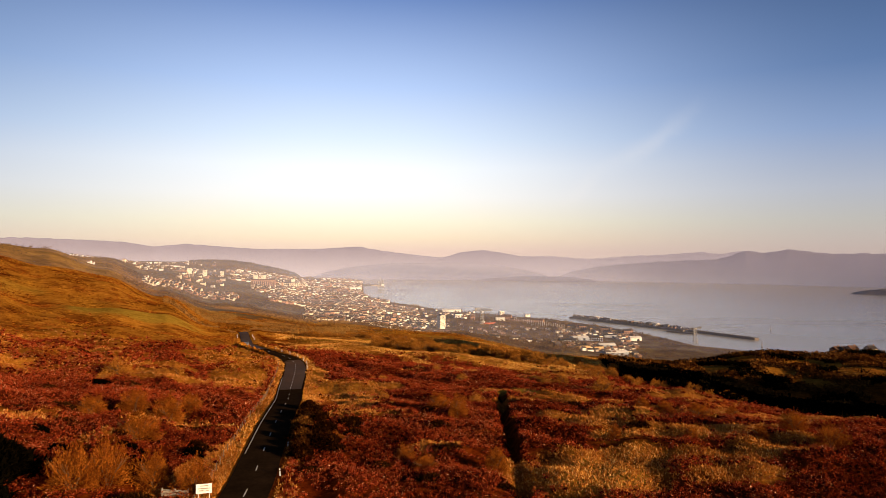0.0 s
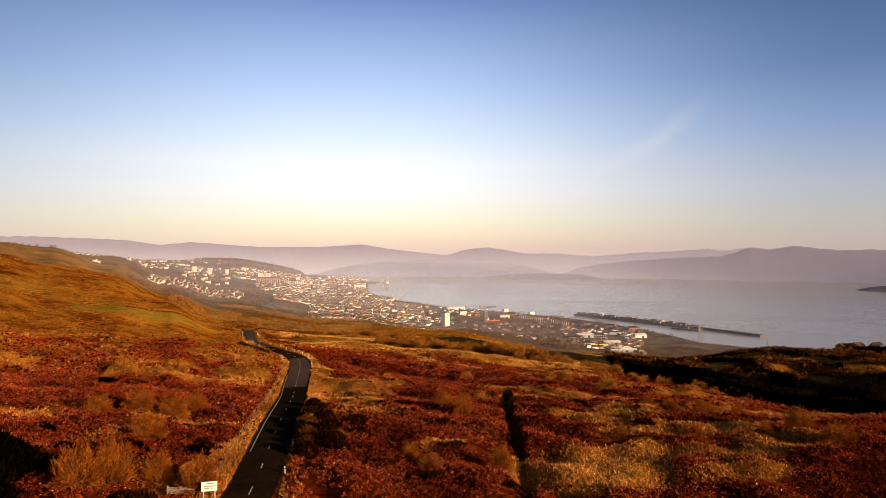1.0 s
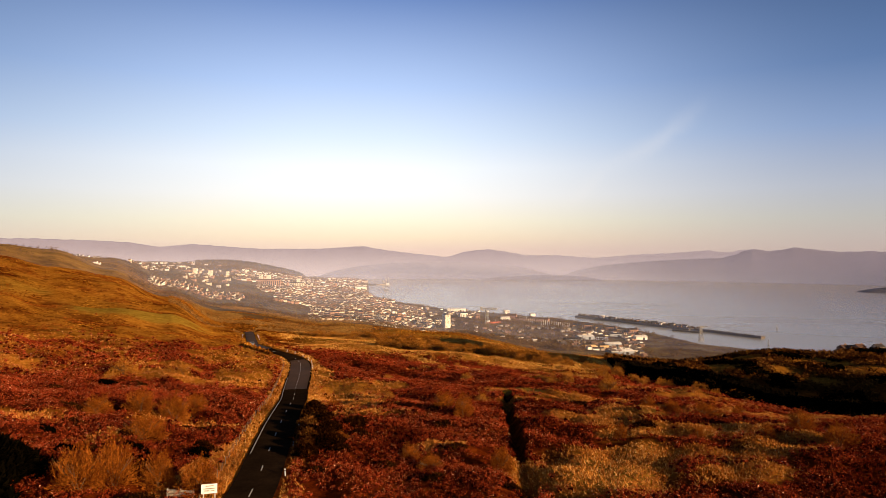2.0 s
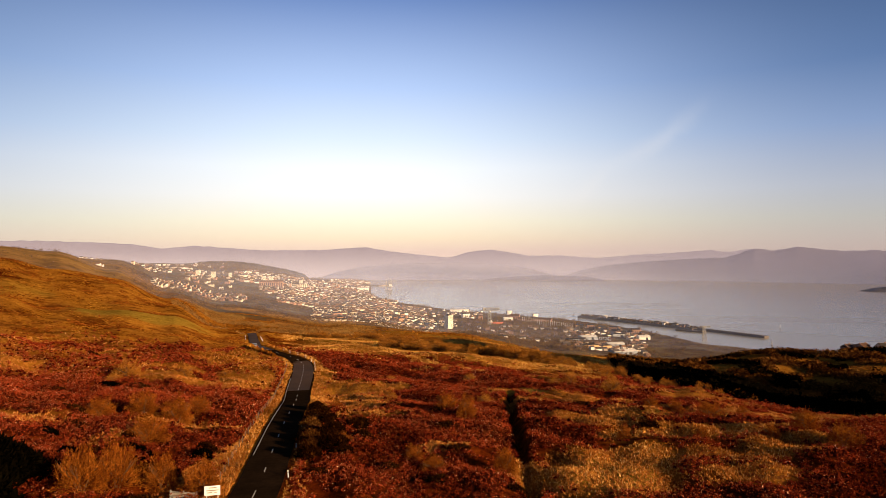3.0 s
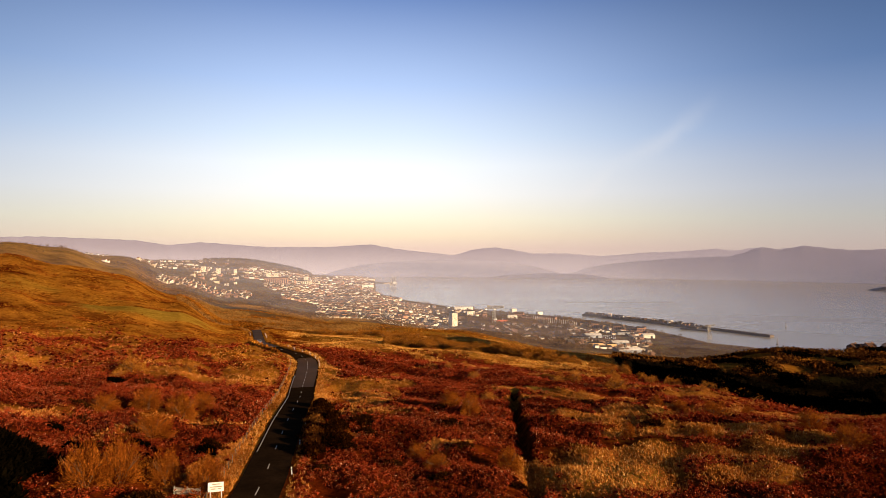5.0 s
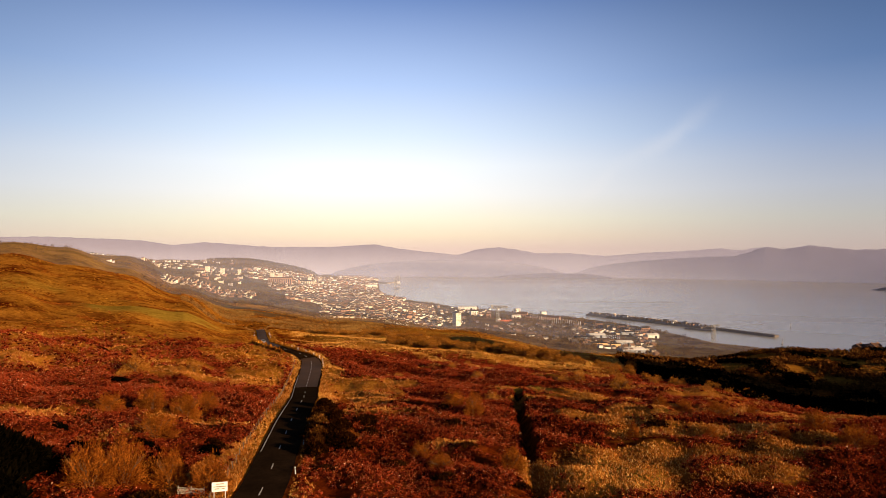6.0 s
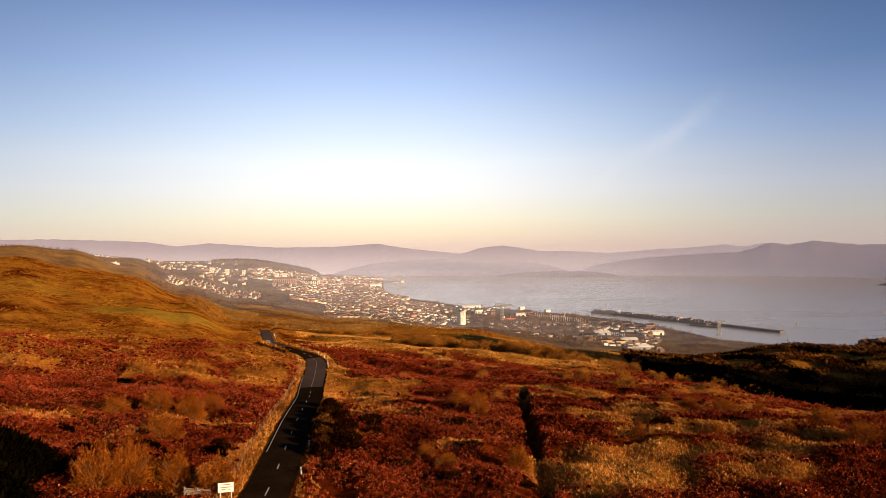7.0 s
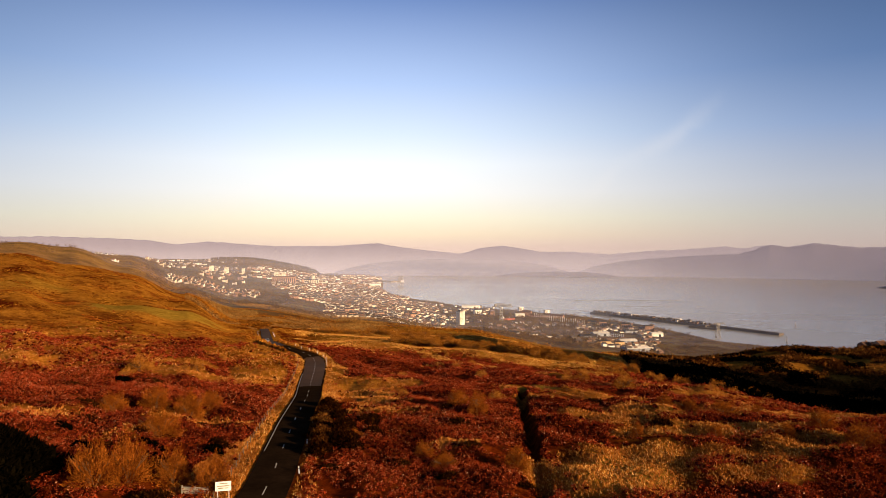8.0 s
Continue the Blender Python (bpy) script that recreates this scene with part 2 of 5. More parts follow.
def land_material():
    """Moor: bracken litter, straw-coloured grass and green turf, by the ground's plant cover."""
    m, nt, b = material("moor_ground", 0.95)
    b.inputs["Specular IOR Level"].default_value = 0.0
    attr = nt.nodes.new("ShaderNodeAttribute")
    attr.attribute_name = "cover"
    parts = nt.nodes.new("ShaderNodeSeparateColor")
    nt.links.new(attr.outputs["Color"], parts.inputs[0])
    n1, n2, n3 = noise_node(nt, 0.02, 5), noise_node(nt, 0.35, 5, 0.7), noise_node(nt, 2.2, 4, 0.7)
    litter = ramp_node(nt, n2, [(0.3, (0.03, 0.006, 0.0016)), (0.5, (0.085, 0.014, 0.0025)), (0.72, (0.18, 0.038, 0.005))])
    straw = ramp_node(nt, n2, [(0.25, (0.15, 0.05, 0.006)), (0.5, (0.33, 0.135, 0.016)), (0.75, (0.48, 0.23, 0.034))])
    turf = ramp_node(nt, n2, [(0.3, (0.2, 0.115, 0.014)), (0.7, (0.38, 0.235, 0.032))])
    town = ramp_node(nt, n1, [(0.3, (0.08, 0.05, 0.028)), (0.5, (0.12, 0.078, 0.04)), (0.7, (0.125, 0.1, 0.042))])
    patch = ramp_node(nt, noise_node(nt, 0.07, 7, 0.65), [(0.4, (0.12, 0.12, 0.12)), (0.52, (1, 1, 1))])
    share = nt.nodes.new("ShaderNodeMath")
    share.operation = "MULTIPLY"
    nt.links.new(parts.outputs[0], share.inputs[0])
    nt.links.new(patch, share.inputs[1])
    heath = ramp_node(nt, n2, [(0.3, (0.06, 0.016, 0.003)), (0.5, (0.14, 0.04, 0.006)), (0.72, (0.24, 0.08, 0.012))])
    low = mix_node(nt, parts.outputs[0], litter, heath)
    col = mix_node(nt, share.outputs[0], low, straw)
    col = mix_node(nt, parts.outputs[1], col, turf)
    col = mix_node(nt, parts.outputs[2], col, town)
    col = mix_node(nt, 1.0, col, ramp_node(nt, n1, [(0.3, (0.6, 0.58, 0.55)), (0.7, (1.25, 1.2, 1.1))]), "MULTIPLY")
    col = mix_node(nt, 1.0, col, ramp_node(nt, n3, [(0.3, (0.55, 0.5, 0.5)), (0.7, (1.35, 1.35, 1.3))]), "MULTIPLY")
    nt.links.new(col, b.inputs["Base Color"])
    bump_node(nt, b, n3, 0.6, 0.2)
    return m


def sea_material():
    m, nt, b = material("estuary_water", 0.1)
    b.inputs["Base Color"].default_value = (0.27, 0.24, 0.17, 1)
    b.inputs["IOR"].default_value, b.inputs["Specular IOR Level"].default_value = 1.33, 0.5
    c = nt.nodes.new("ShaderNodeTexCoord")
    s = nt.nodes.new("ShaderNodeMapping")
    s.inputs["Scale"].default_value = (1.0, 3.0, 1.0)
    nt.links.new(c.outputs["Object"], s.inputs[0])
    fine = nt.nodes.new("ShaderNodeTexNoise")
    fine.inputs["Scale"].default_value, fine.inputs["Detail"].default_value = 0.06, 6
    nt.links.new(s.outputs[0], fine.inputs["Vector"])
    bump_node(nt, b, fine.outputs["Fac"], 0.03, 0.6)
    slick = nt.nodes.new("ShaderNodeTexNoise")
    slick.inputs["Scale"].default_value = 0.0016
    slick.inputs["Detail"].default_value = 5
    nt.links.new(s.outputs[0], slick.inputs["Vector"])
    rr = nt.nodes.new("ShaderNodeMapRange")
    rr.inputs[1].default_value, rr.inputs[2].default_value, rr.inputs[3].default_value, rr.inputs[4].default_value = 0.35, 0.7, 0.19, 0.25
    nt.links.new(slick.outputs["Fac"], rr.inputs[0])
    nt.links.new(rr.outputs[0], b.inputs["Roughness"])
    return m


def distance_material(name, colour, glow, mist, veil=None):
    """Glowing far hills: morning haze, foot mist and optional westward veil painted into emission."""
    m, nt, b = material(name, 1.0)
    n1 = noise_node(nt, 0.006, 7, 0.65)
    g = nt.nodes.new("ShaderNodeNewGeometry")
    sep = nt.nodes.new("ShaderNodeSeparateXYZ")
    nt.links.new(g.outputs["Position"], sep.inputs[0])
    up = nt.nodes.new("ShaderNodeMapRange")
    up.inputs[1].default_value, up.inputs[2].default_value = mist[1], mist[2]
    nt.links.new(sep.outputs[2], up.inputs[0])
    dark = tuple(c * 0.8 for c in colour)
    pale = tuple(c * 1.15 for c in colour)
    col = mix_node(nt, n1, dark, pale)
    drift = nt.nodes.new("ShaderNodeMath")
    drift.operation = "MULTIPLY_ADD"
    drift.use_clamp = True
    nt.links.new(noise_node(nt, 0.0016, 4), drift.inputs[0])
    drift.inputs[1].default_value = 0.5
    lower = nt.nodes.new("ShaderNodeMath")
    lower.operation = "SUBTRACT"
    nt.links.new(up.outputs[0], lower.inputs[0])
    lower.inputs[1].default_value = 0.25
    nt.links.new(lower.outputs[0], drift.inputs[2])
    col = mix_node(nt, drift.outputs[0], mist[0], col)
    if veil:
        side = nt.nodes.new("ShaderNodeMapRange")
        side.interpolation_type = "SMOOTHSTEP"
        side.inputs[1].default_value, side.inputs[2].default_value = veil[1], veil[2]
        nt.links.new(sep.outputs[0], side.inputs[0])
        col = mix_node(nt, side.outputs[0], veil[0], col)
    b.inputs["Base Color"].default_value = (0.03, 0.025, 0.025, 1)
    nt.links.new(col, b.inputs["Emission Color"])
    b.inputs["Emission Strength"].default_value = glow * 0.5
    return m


# ---- building helpers ----
def mesh_from(name, verts, faces, mat=None, smooth_faces=False):
    me = bpy.data.meshes.new(name)
    me.from_pydata([tuple(v) for v in verts], [], [tuple(f) for f in faces])
    if mat:
        me.materials.append(mat)
    if smooth_faces:
        me.polygons.foreach_set("use_smooth", [True] * len(me.polygons))
    me.update()
    return me


def mesh_np(name, verts, faces, mat, smooth_faces=False):
    """A mesh from arrays of corners and of equal-sided faces."""
    me = bpy.data.meshes.new(name)
    n, k = faces.shape
    me.vertices.add(len(verts))
    me.vertices.foreach_set("co", np.asarray(verts, np.float32).ravel())
    me.loops.add(n * k)
    me.loops.foreach_set("vertex_index", faces.astype(np.int32).ravel())
    me.polygons.add(n)
    me.polygons.foreach_set("loop_start", np.arange(0, n * k, k, dtype=np.int32))
    me.polygons.foreach_set("use_smooth", np.full(n, smooth_faces))
    me.materials.append(mat)
    me.update(calc_edges=True)
    me.validate()
    return me


def part(name, mesh, parent, label="", m=None):
    """One mesh under a thing or a part."""
    ob = new(name, mesh)
    ob.parent = parent
    if m is not None:
        ob.matrix_local = m
    return tagged(ob, label)


def thing(name, label, category, m, group="", kind=""):
    ob = new(name)
    ob.empty_display_size = 0.3
    ob.matrix_world = m
    return tagged(ob, label, category, group, kind)


def boxes(name, specs, mat, bevel=0.0):
    """Boxes (x, y, z of the middle, three sizes) joined into one mesh."""
    bm = bmesh.new()
    for x, y, z, a, b, c in specs:
        bmesh.ops.create_cube(bm, size=1, matrix=Matrix.Translation((x, y, z)) @ Matrix.Diagonal((a, b, c, 1)))
    if bevel:
        bmesh.ops.bevel(bm, geom=bm.edges[:], offset=bevel, segments=1, affect="EDGES")
    me = bpy.data.meshes.new(name)
    bm.to_mesh(me)
    bm.free()
    me.materials.append(mat)
    return me


def beams(name, bars, mat, sides=4):
    """Straight bars (two ends, thickness) joined into one mesh."""
    bm = bmesh.new()
    for a, b, w in bars:
        a, b = Vector(a), Vector(b)
        d = b - a
        q = d.to_track_quat("Z", "Y").to_matrix().to_4x4()
        bmesh.ops.create_cone(bm, cap_ends=True, segments=sides, radius1=w / 2, radius2=w / 2, depth=d.length,
                              matrix=Matrix.Translation((a + b) / 2) @ q)
    me = bpy.data.meshes.new(name)
    bm.to_mesh(me)
    bm.free()
    me.materials.append(mat)
    return me


# ---- the land ----
def blob(x, y, cx, cy, a, b, turn=0.0):
    c, s = math.cos(radians(turn)), math.sin(radians(turn))
    dx, dy = x - cx, y - cy
    return np.exp(-(((dx * c + dy * s) / a) ** 2 + ((-dx * s + dy * c) / b) ** 2))


def cover(x, y):
    """Plant cover: share of straw grass, of green turf, and of town."""
    r = np.hypot(x, y)
    bearing = np.degrees(np.arctan2(x, y))
    n = swell(x, y, 46, 21) + 0.6 * swell(x, y, 17, 22)
    straw = smooth(0.75, 1.3, n + 0.1 + 0.35 * smooth(130, 170, r) * smooth(-11, -15, bearing))
    hill = smooth(185, 260, r) * smooth(-14, -21, bearing)
    straw = np.maximum(straw, hill * smooth(-0.7, -0.1, n + 0.25))
    for c in GRASS:
        straw = np.maximum(straw, smooth(0.25, 0.6, blob(x, y, *c) + 0.12 * n))
    west = smooth(150, 215, r) * smooth(-21, -27, bearing)
    straw = np.maximum(straw, 0.95 * west * smooth(-0.6, 0.2, n + 0.35))
    verge, _ = by_road(x, y)
    left_side = x < np.interp(y, ROAD[:, 1], ROAD[:, 0])
    straw = np.maximum(straw, smooth(6.2, 5.0, verge + 0.5 * n) * np.where(left_side | (y > 145), 1.0, 0.15))
    fields = smooth(225, 262, r + 14 * n) * smooth(-14, -8, bearing)
    straw = np.maximum(straw, fields * smooth(-0.9, 0.0, n + 0.7))
    turf = 0.6 * smooth(0.4, 1.1, swell(x, y, 90, 31) + 0.3 * n) * smooth(180, 400, r)
    fallow = fields * smooth(700, 450, r) * smooth(-0.7, 0.3, swell(x, y, 60, 33) + 0.2 * n)
    turf = np.maximum(turf, 0.75 * fallow)
    for c in TURF:
        turf = np.maximum(turf, smooth(0.25, 0.6, blob(x, y, *c) + 0.12 * n))
    turf = np.maximum(turf, 0.6 * smooth(900, 1300, r) * smooth(-23, -28, bearing))
    # pale grass thins in the hollow, so its ground colour carries the shade
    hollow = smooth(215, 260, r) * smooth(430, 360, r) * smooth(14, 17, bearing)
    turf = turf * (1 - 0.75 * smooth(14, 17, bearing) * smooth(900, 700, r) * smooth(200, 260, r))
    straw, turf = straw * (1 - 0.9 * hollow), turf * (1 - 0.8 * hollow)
    town = smooth(560, 1000, r) * np.maximum(smooth(-26.5, -22, bearing + 0.006 * (r - 1500)), 0.35 * smooth(700, 1100, r))
    return np.clip(straw, 0, 1), np.clip(turf, 0, 1), np.clip(town, 0, 1)


GRASS = [(76, 138, 25, 6, 19), (60, 155, 10, 4, 10), (-52, 168, 9, 26, 12), (-66, 196, 13, 16, 0), (-23, 150, 11, 24, 0), (-27, 160, 10, 10, 0), (-34, 182, 4, 20, 12), (-18, 166, 12, 6, -20), (21, 86, 12, 9, 0), (33, 102, 10, 4, 10), (28, 140, 20, 5, 15), (40, 128, 14, 5, 30),
         (80, 143, 48, 6, 30), (48, 91, 12, 4, 20), (38, 90, 9, 3, 0), (60, 165, 25, 6, -15), (15, 300, 70, 14, -12), (-20, 270, 26, 6, -8), (60, 240, 60, 8, -15),
         (-30.5, 100, 1.5, 50, -7), (-185, 690, 60, 110, 0), (-62, 212, 10, 16, 0), (24, 112, 12, 4, -30), (12, 204, 52, 3.5, -54), (36, 232, 26, 12, -15), (26, 196, 20, 6, -20), (-24, 162, 7, 12, 0), (-16, 130, 7, 9, 0), (29, 149, 9, 5, 0), (39, 118, 14, 4, 15), (46, 102, 14, 4, 15), (28, 92, 7, 3.5, 10), (54, 92, 10, 4, 20), (40, 82, 8, 3, 10), (36, 102, 9, 3, 10), (52, 211, 30, 4, -20)]
TURF = [(20, 156, 6, 4, 0), (54, 120, 26, 3, 20), (15.5, 156, 8, 5, 0), (22, 84, 7, 6, 0), (-132, 280, 26, 11, 20), (-144, 283, 18, 22, 0), (82, 142, 42, 4, 30), (-185, 690, 40, 90, 0), (60, 420, 50, 20, 0), (30, 330, 40, 14, -10), (10, 296, 60, 9, -12), (48, 246, 22, 9, -15), (-130, 300, 20, 12, 30)]


def build_land():
    front = np.arange(-46, 46.01, 0.28)
    rear = np.concatenate([np.arange(48, 180, 3.0), np.arange(-180, -46.5, 3.0)])
    bear = np.sort(np.concatenate([front, rear]))
    rad = np.concatenate([[0.02, 2.0], np.geomspace(6, 4990, 300)])
    bb, rr = np.meshgrid(np.radians(bear), rad)
    x, y = rr * np.sin(bb), rr * np.cos(bb)
    z = ground(x, y)
    nr, nb = x.shape
    idx = np.arange(nr * nb).reshape(nr, nb)
    nxt = np.roll(idx, -1, axis=1)
    quads = np.stack([idx[:-1], nxt[:-1], nxt[1:], idx[1:]], -1).reshape(-1, 4)
    verts = np.stack([x, y, z], -1).reshape(-1, 3)
    me = mesh_np("ground", verts, quads, land_material(), True)
    s, t, w = cover(verts[:, 0], verts[:, 1])
    att = me.attributes.new("cover", "FLOAT_COLOR", "POINT")
    att.data.foreach_set("color", np.stack([s, t, w, np.ones_like(s)], -1).astype(np.float32).ravel())
    ob = new("ground", me)
    return tagged(ob, "hillside moor of red bracken and straw grass falling to the shore", "ground", kind="structure")


land = build_land()


def build_sea():
    rad = np.geomspace(900, 4998, 40)
    bear = np.radians(np.arange(-40, 110.1, 2.5))
    bb, rr = np.meshgrid(bear, rad)
    v = np.stack([rr * np.sin(bb), rr * np.cos(bb), 0 * rr], -1).reshape(-1, 3)
    idx = np.arange(bb.size).reshape(bb.shape)
    q = np.stack([idx[:-1, :-1], idx[:-1, 1:], idx[1:, 1:], idx[1:, :-1]], -1).reshape(-1, 4)
    ob = new("water", mesh_np("water", v, q, sea_material(), True))
    tagged(ob, "calm grey estuary water reflecting the pale sky", "water", kind="structure")


build_sea()


# ---- far hills ----
def far_range(name, label, profile, distance, foot, depth, mat, seed):
    """Hills across the water: profile gives bearing and height of the skyline."""
    pb, pz = np.array(profile[0::2], float), np.array(profile[1::2], float)
    bear = np.linspace(pb[0], pb[-1], int((pb[-1] - pb[0]) * 10))
    i, t, i0, i3 = spline_rows(None, bear, pb)
    top = pz[i] * (1 - t) + pz[i + 1] * t
    k = np.array([0.25, 0.5, 0.25])
    for _ in range(3):
        top[1:-1] = np.convolve(top, k, "valid")
    rough_line = np.sin(bear * 5.1 + seed) * 2.2 + np.sin(bear * 11.7 + 2 * seed) * 1.6 + np.sin(bear * 23.3 + seed) * 1.0
    rough_line = rough_line * np.clip(top / 150, 0, 1) * (1.0 if distance > 4650 else 0.3) * np.interp(bear, (-5, 15), (0.45, 1.0))
    across = np.linspace(0, 1, 14)
    verts = []
    for a in across:
        rise = math.sin(min(a / 0.8, 1.0) * math.pi / 2) ** 1.3 * (1.0 if a <= 0.8 else 1.0 - (a - 0.8))
        r = distance + depth * (a - 0.8)
        x, y = r * np.sin(np.radians(bear)), r * np.cos(np.radians(bear))
        rough = swell(x, y, 260, seed) * 14 + swell(x, y, 90, seed + 1) * 5
        z = foot + (top - foot + rough_line * float(smooth(0.6, 0.8, a))) * rise + rough * (rise * (1 - rise)) * 2.4 + swell(x, y, 60, seed + 2) * 1.2 * (a > 0.6)
        if a == 0:
            z = z * 0 - 6
        verts.append(np.stack([x, y, z], -1))
    v = np.concatenate(verts)
    idx = np.arange(len(v)).reshape(len(across), len(bear))
    q = np.stack([idx[:-1, :-1], idx[:-1, 1:], idx[1:, 1:], idx[1:, :-1]], -1).reshape(-1, 4)
    ob = new(name, mesh_np(name, v, q, mat, True))
    return tagged(ob, label, "hills", kind="structure")


# haze colour painted into the glow low on the farthest range
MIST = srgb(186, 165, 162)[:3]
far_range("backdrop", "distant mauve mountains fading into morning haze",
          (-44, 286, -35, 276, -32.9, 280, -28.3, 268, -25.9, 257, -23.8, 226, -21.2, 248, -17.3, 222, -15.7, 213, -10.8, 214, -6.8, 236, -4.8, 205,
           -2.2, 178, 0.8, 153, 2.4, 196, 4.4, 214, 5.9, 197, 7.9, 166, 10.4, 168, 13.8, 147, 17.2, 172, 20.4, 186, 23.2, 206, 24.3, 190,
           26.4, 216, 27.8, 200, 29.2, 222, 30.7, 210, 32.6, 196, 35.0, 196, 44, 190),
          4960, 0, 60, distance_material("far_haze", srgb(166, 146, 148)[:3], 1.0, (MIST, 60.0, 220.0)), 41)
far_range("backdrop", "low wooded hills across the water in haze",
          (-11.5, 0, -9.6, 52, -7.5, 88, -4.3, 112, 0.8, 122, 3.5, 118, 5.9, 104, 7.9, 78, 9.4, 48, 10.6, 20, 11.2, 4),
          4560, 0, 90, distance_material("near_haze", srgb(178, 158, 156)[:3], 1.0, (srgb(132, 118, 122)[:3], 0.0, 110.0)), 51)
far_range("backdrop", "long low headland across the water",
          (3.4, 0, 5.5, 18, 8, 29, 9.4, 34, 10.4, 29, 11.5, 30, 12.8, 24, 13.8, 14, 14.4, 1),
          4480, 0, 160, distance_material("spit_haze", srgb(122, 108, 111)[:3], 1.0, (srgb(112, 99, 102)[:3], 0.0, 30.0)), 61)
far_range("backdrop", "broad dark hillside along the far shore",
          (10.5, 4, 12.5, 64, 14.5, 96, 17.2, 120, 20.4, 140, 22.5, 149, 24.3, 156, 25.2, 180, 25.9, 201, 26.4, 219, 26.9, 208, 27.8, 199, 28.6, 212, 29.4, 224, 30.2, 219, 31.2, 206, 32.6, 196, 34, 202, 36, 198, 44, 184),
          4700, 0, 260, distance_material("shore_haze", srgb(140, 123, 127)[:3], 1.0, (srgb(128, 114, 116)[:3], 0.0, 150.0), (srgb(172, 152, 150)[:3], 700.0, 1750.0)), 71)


far_range("backdrop", "low dark point reaching into the estuary",
          (33.4, -2, 34.2, 11, 35.5, 25, 38, 36, 44, 46), 3780, 0, 140, weathered("far_point", (0.05, 0.04, 0.03), (0.1, 0.08, 0.06), 0.02, 0.1), 75)


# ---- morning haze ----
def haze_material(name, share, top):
    """Added haze sheet: scatters a share of the light, passes the rest, thins upward."""
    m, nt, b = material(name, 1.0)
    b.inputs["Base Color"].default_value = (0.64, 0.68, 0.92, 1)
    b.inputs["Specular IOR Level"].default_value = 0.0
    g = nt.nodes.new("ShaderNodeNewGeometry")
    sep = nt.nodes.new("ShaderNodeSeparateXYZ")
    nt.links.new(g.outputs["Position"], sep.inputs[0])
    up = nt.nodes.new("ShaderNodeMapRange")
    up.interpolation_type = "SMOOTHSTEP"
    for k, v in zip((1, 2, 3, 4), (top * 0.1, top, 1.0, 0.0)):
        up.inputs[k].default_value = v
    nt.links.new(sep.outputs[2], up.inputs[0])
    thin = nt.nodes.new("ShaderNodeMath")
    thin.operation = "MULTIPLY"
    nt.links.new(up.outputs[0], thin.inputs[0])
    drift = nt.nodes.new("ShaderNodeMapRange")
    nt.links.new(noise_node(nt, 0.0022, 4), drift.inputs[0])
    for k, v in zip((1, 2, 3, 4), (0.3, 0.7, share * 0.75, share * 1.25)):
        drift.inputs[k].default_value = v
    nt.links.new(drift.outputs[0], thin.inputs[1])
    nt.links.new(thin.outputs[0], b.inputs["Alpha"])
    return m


# curved upright sheets, one per distance, stand in for haze in the air
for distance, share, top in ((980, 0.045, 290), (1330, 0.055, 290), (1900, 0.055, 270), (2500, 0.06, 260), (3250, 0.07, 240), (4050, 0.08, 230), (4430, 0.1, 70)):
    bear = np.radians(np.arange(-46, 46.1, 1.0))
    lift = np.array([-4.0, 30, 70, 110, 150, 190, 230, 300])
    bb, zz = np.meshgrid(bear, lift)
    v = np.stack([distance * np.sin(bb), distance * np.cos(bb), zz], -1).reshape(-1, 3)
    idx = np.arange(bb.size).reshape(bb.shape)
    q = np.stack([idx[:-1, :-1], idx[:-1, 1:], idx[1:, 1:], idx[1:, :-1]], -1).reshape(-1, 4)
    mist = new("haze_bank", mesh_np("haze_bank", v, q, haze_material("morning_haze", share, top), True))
    tagged(mist, "thin see-through sheet imitating pale morning haze over town and water", "haze", kind="structure")


# ---- the road ----
def strip(name, line, z, left, right, lift, mat, thick=0.1):
    """A band along a line, from offset left to offset right."""
    n = len(line)
    d = np.gradient(line, axis=0)
    d /= np.linalg.norm(d, axis=1)[:, None]
    side_v = np.stack([d[:, 1], -d[:, 0]], -1)
    a, b = line + side_v * np.reshape(left, (-1, 1)), line + side_v * np.reshape(right, (-1, 1))
    zz = z + lift
    top = np.concatenate([np.column_stack([a, zz]), np.column_stack([b, zz])])
    low = top - [0, 0, thick]
    v = np.concatenate([top, low])
    i = np.arange(n - 1)
    f = [np.stack([i, i + 1, n + i + 1, n + i], -1), np.stack([2 * n + i, 3 * n + i, 3 * n + i + 1, 2 * n + i + 1], -1),
         np.stack([i, 2 * n + i, 2 * n + i + 1, i + 1], -1), np.stack([n + i, n + i + 1, 3 * n + i + 1, 3 * n + i], -1)]
    return mesh_np(name, v, np.concatenate(f)[:, ::-1], mat)


asphalt = weathered("worn_asphalt", (0.008, 0.0042, 0.0022), (0.03, 0.0175, 0.009), 0.25, 1.6, 0.95, bump=0.3)
asphalt.node_tree.nodes["Principled BSDF"].inputs["Specular IOR Level"].default_value = 0.0
paint = weathered("road_paint", (0.3, 0.27, 0.22), (0.62, 0.58, 0.5), 0.5, 4.0, 0.7)
road = tagged(new("road", strip("road", ROAD, ROAD_Z, -HALF - WIDEN, HALF + WIDEN, 0.0, asphalt)), "narrow worn asphalt moorland road with painted lines", "road", kind="structure")


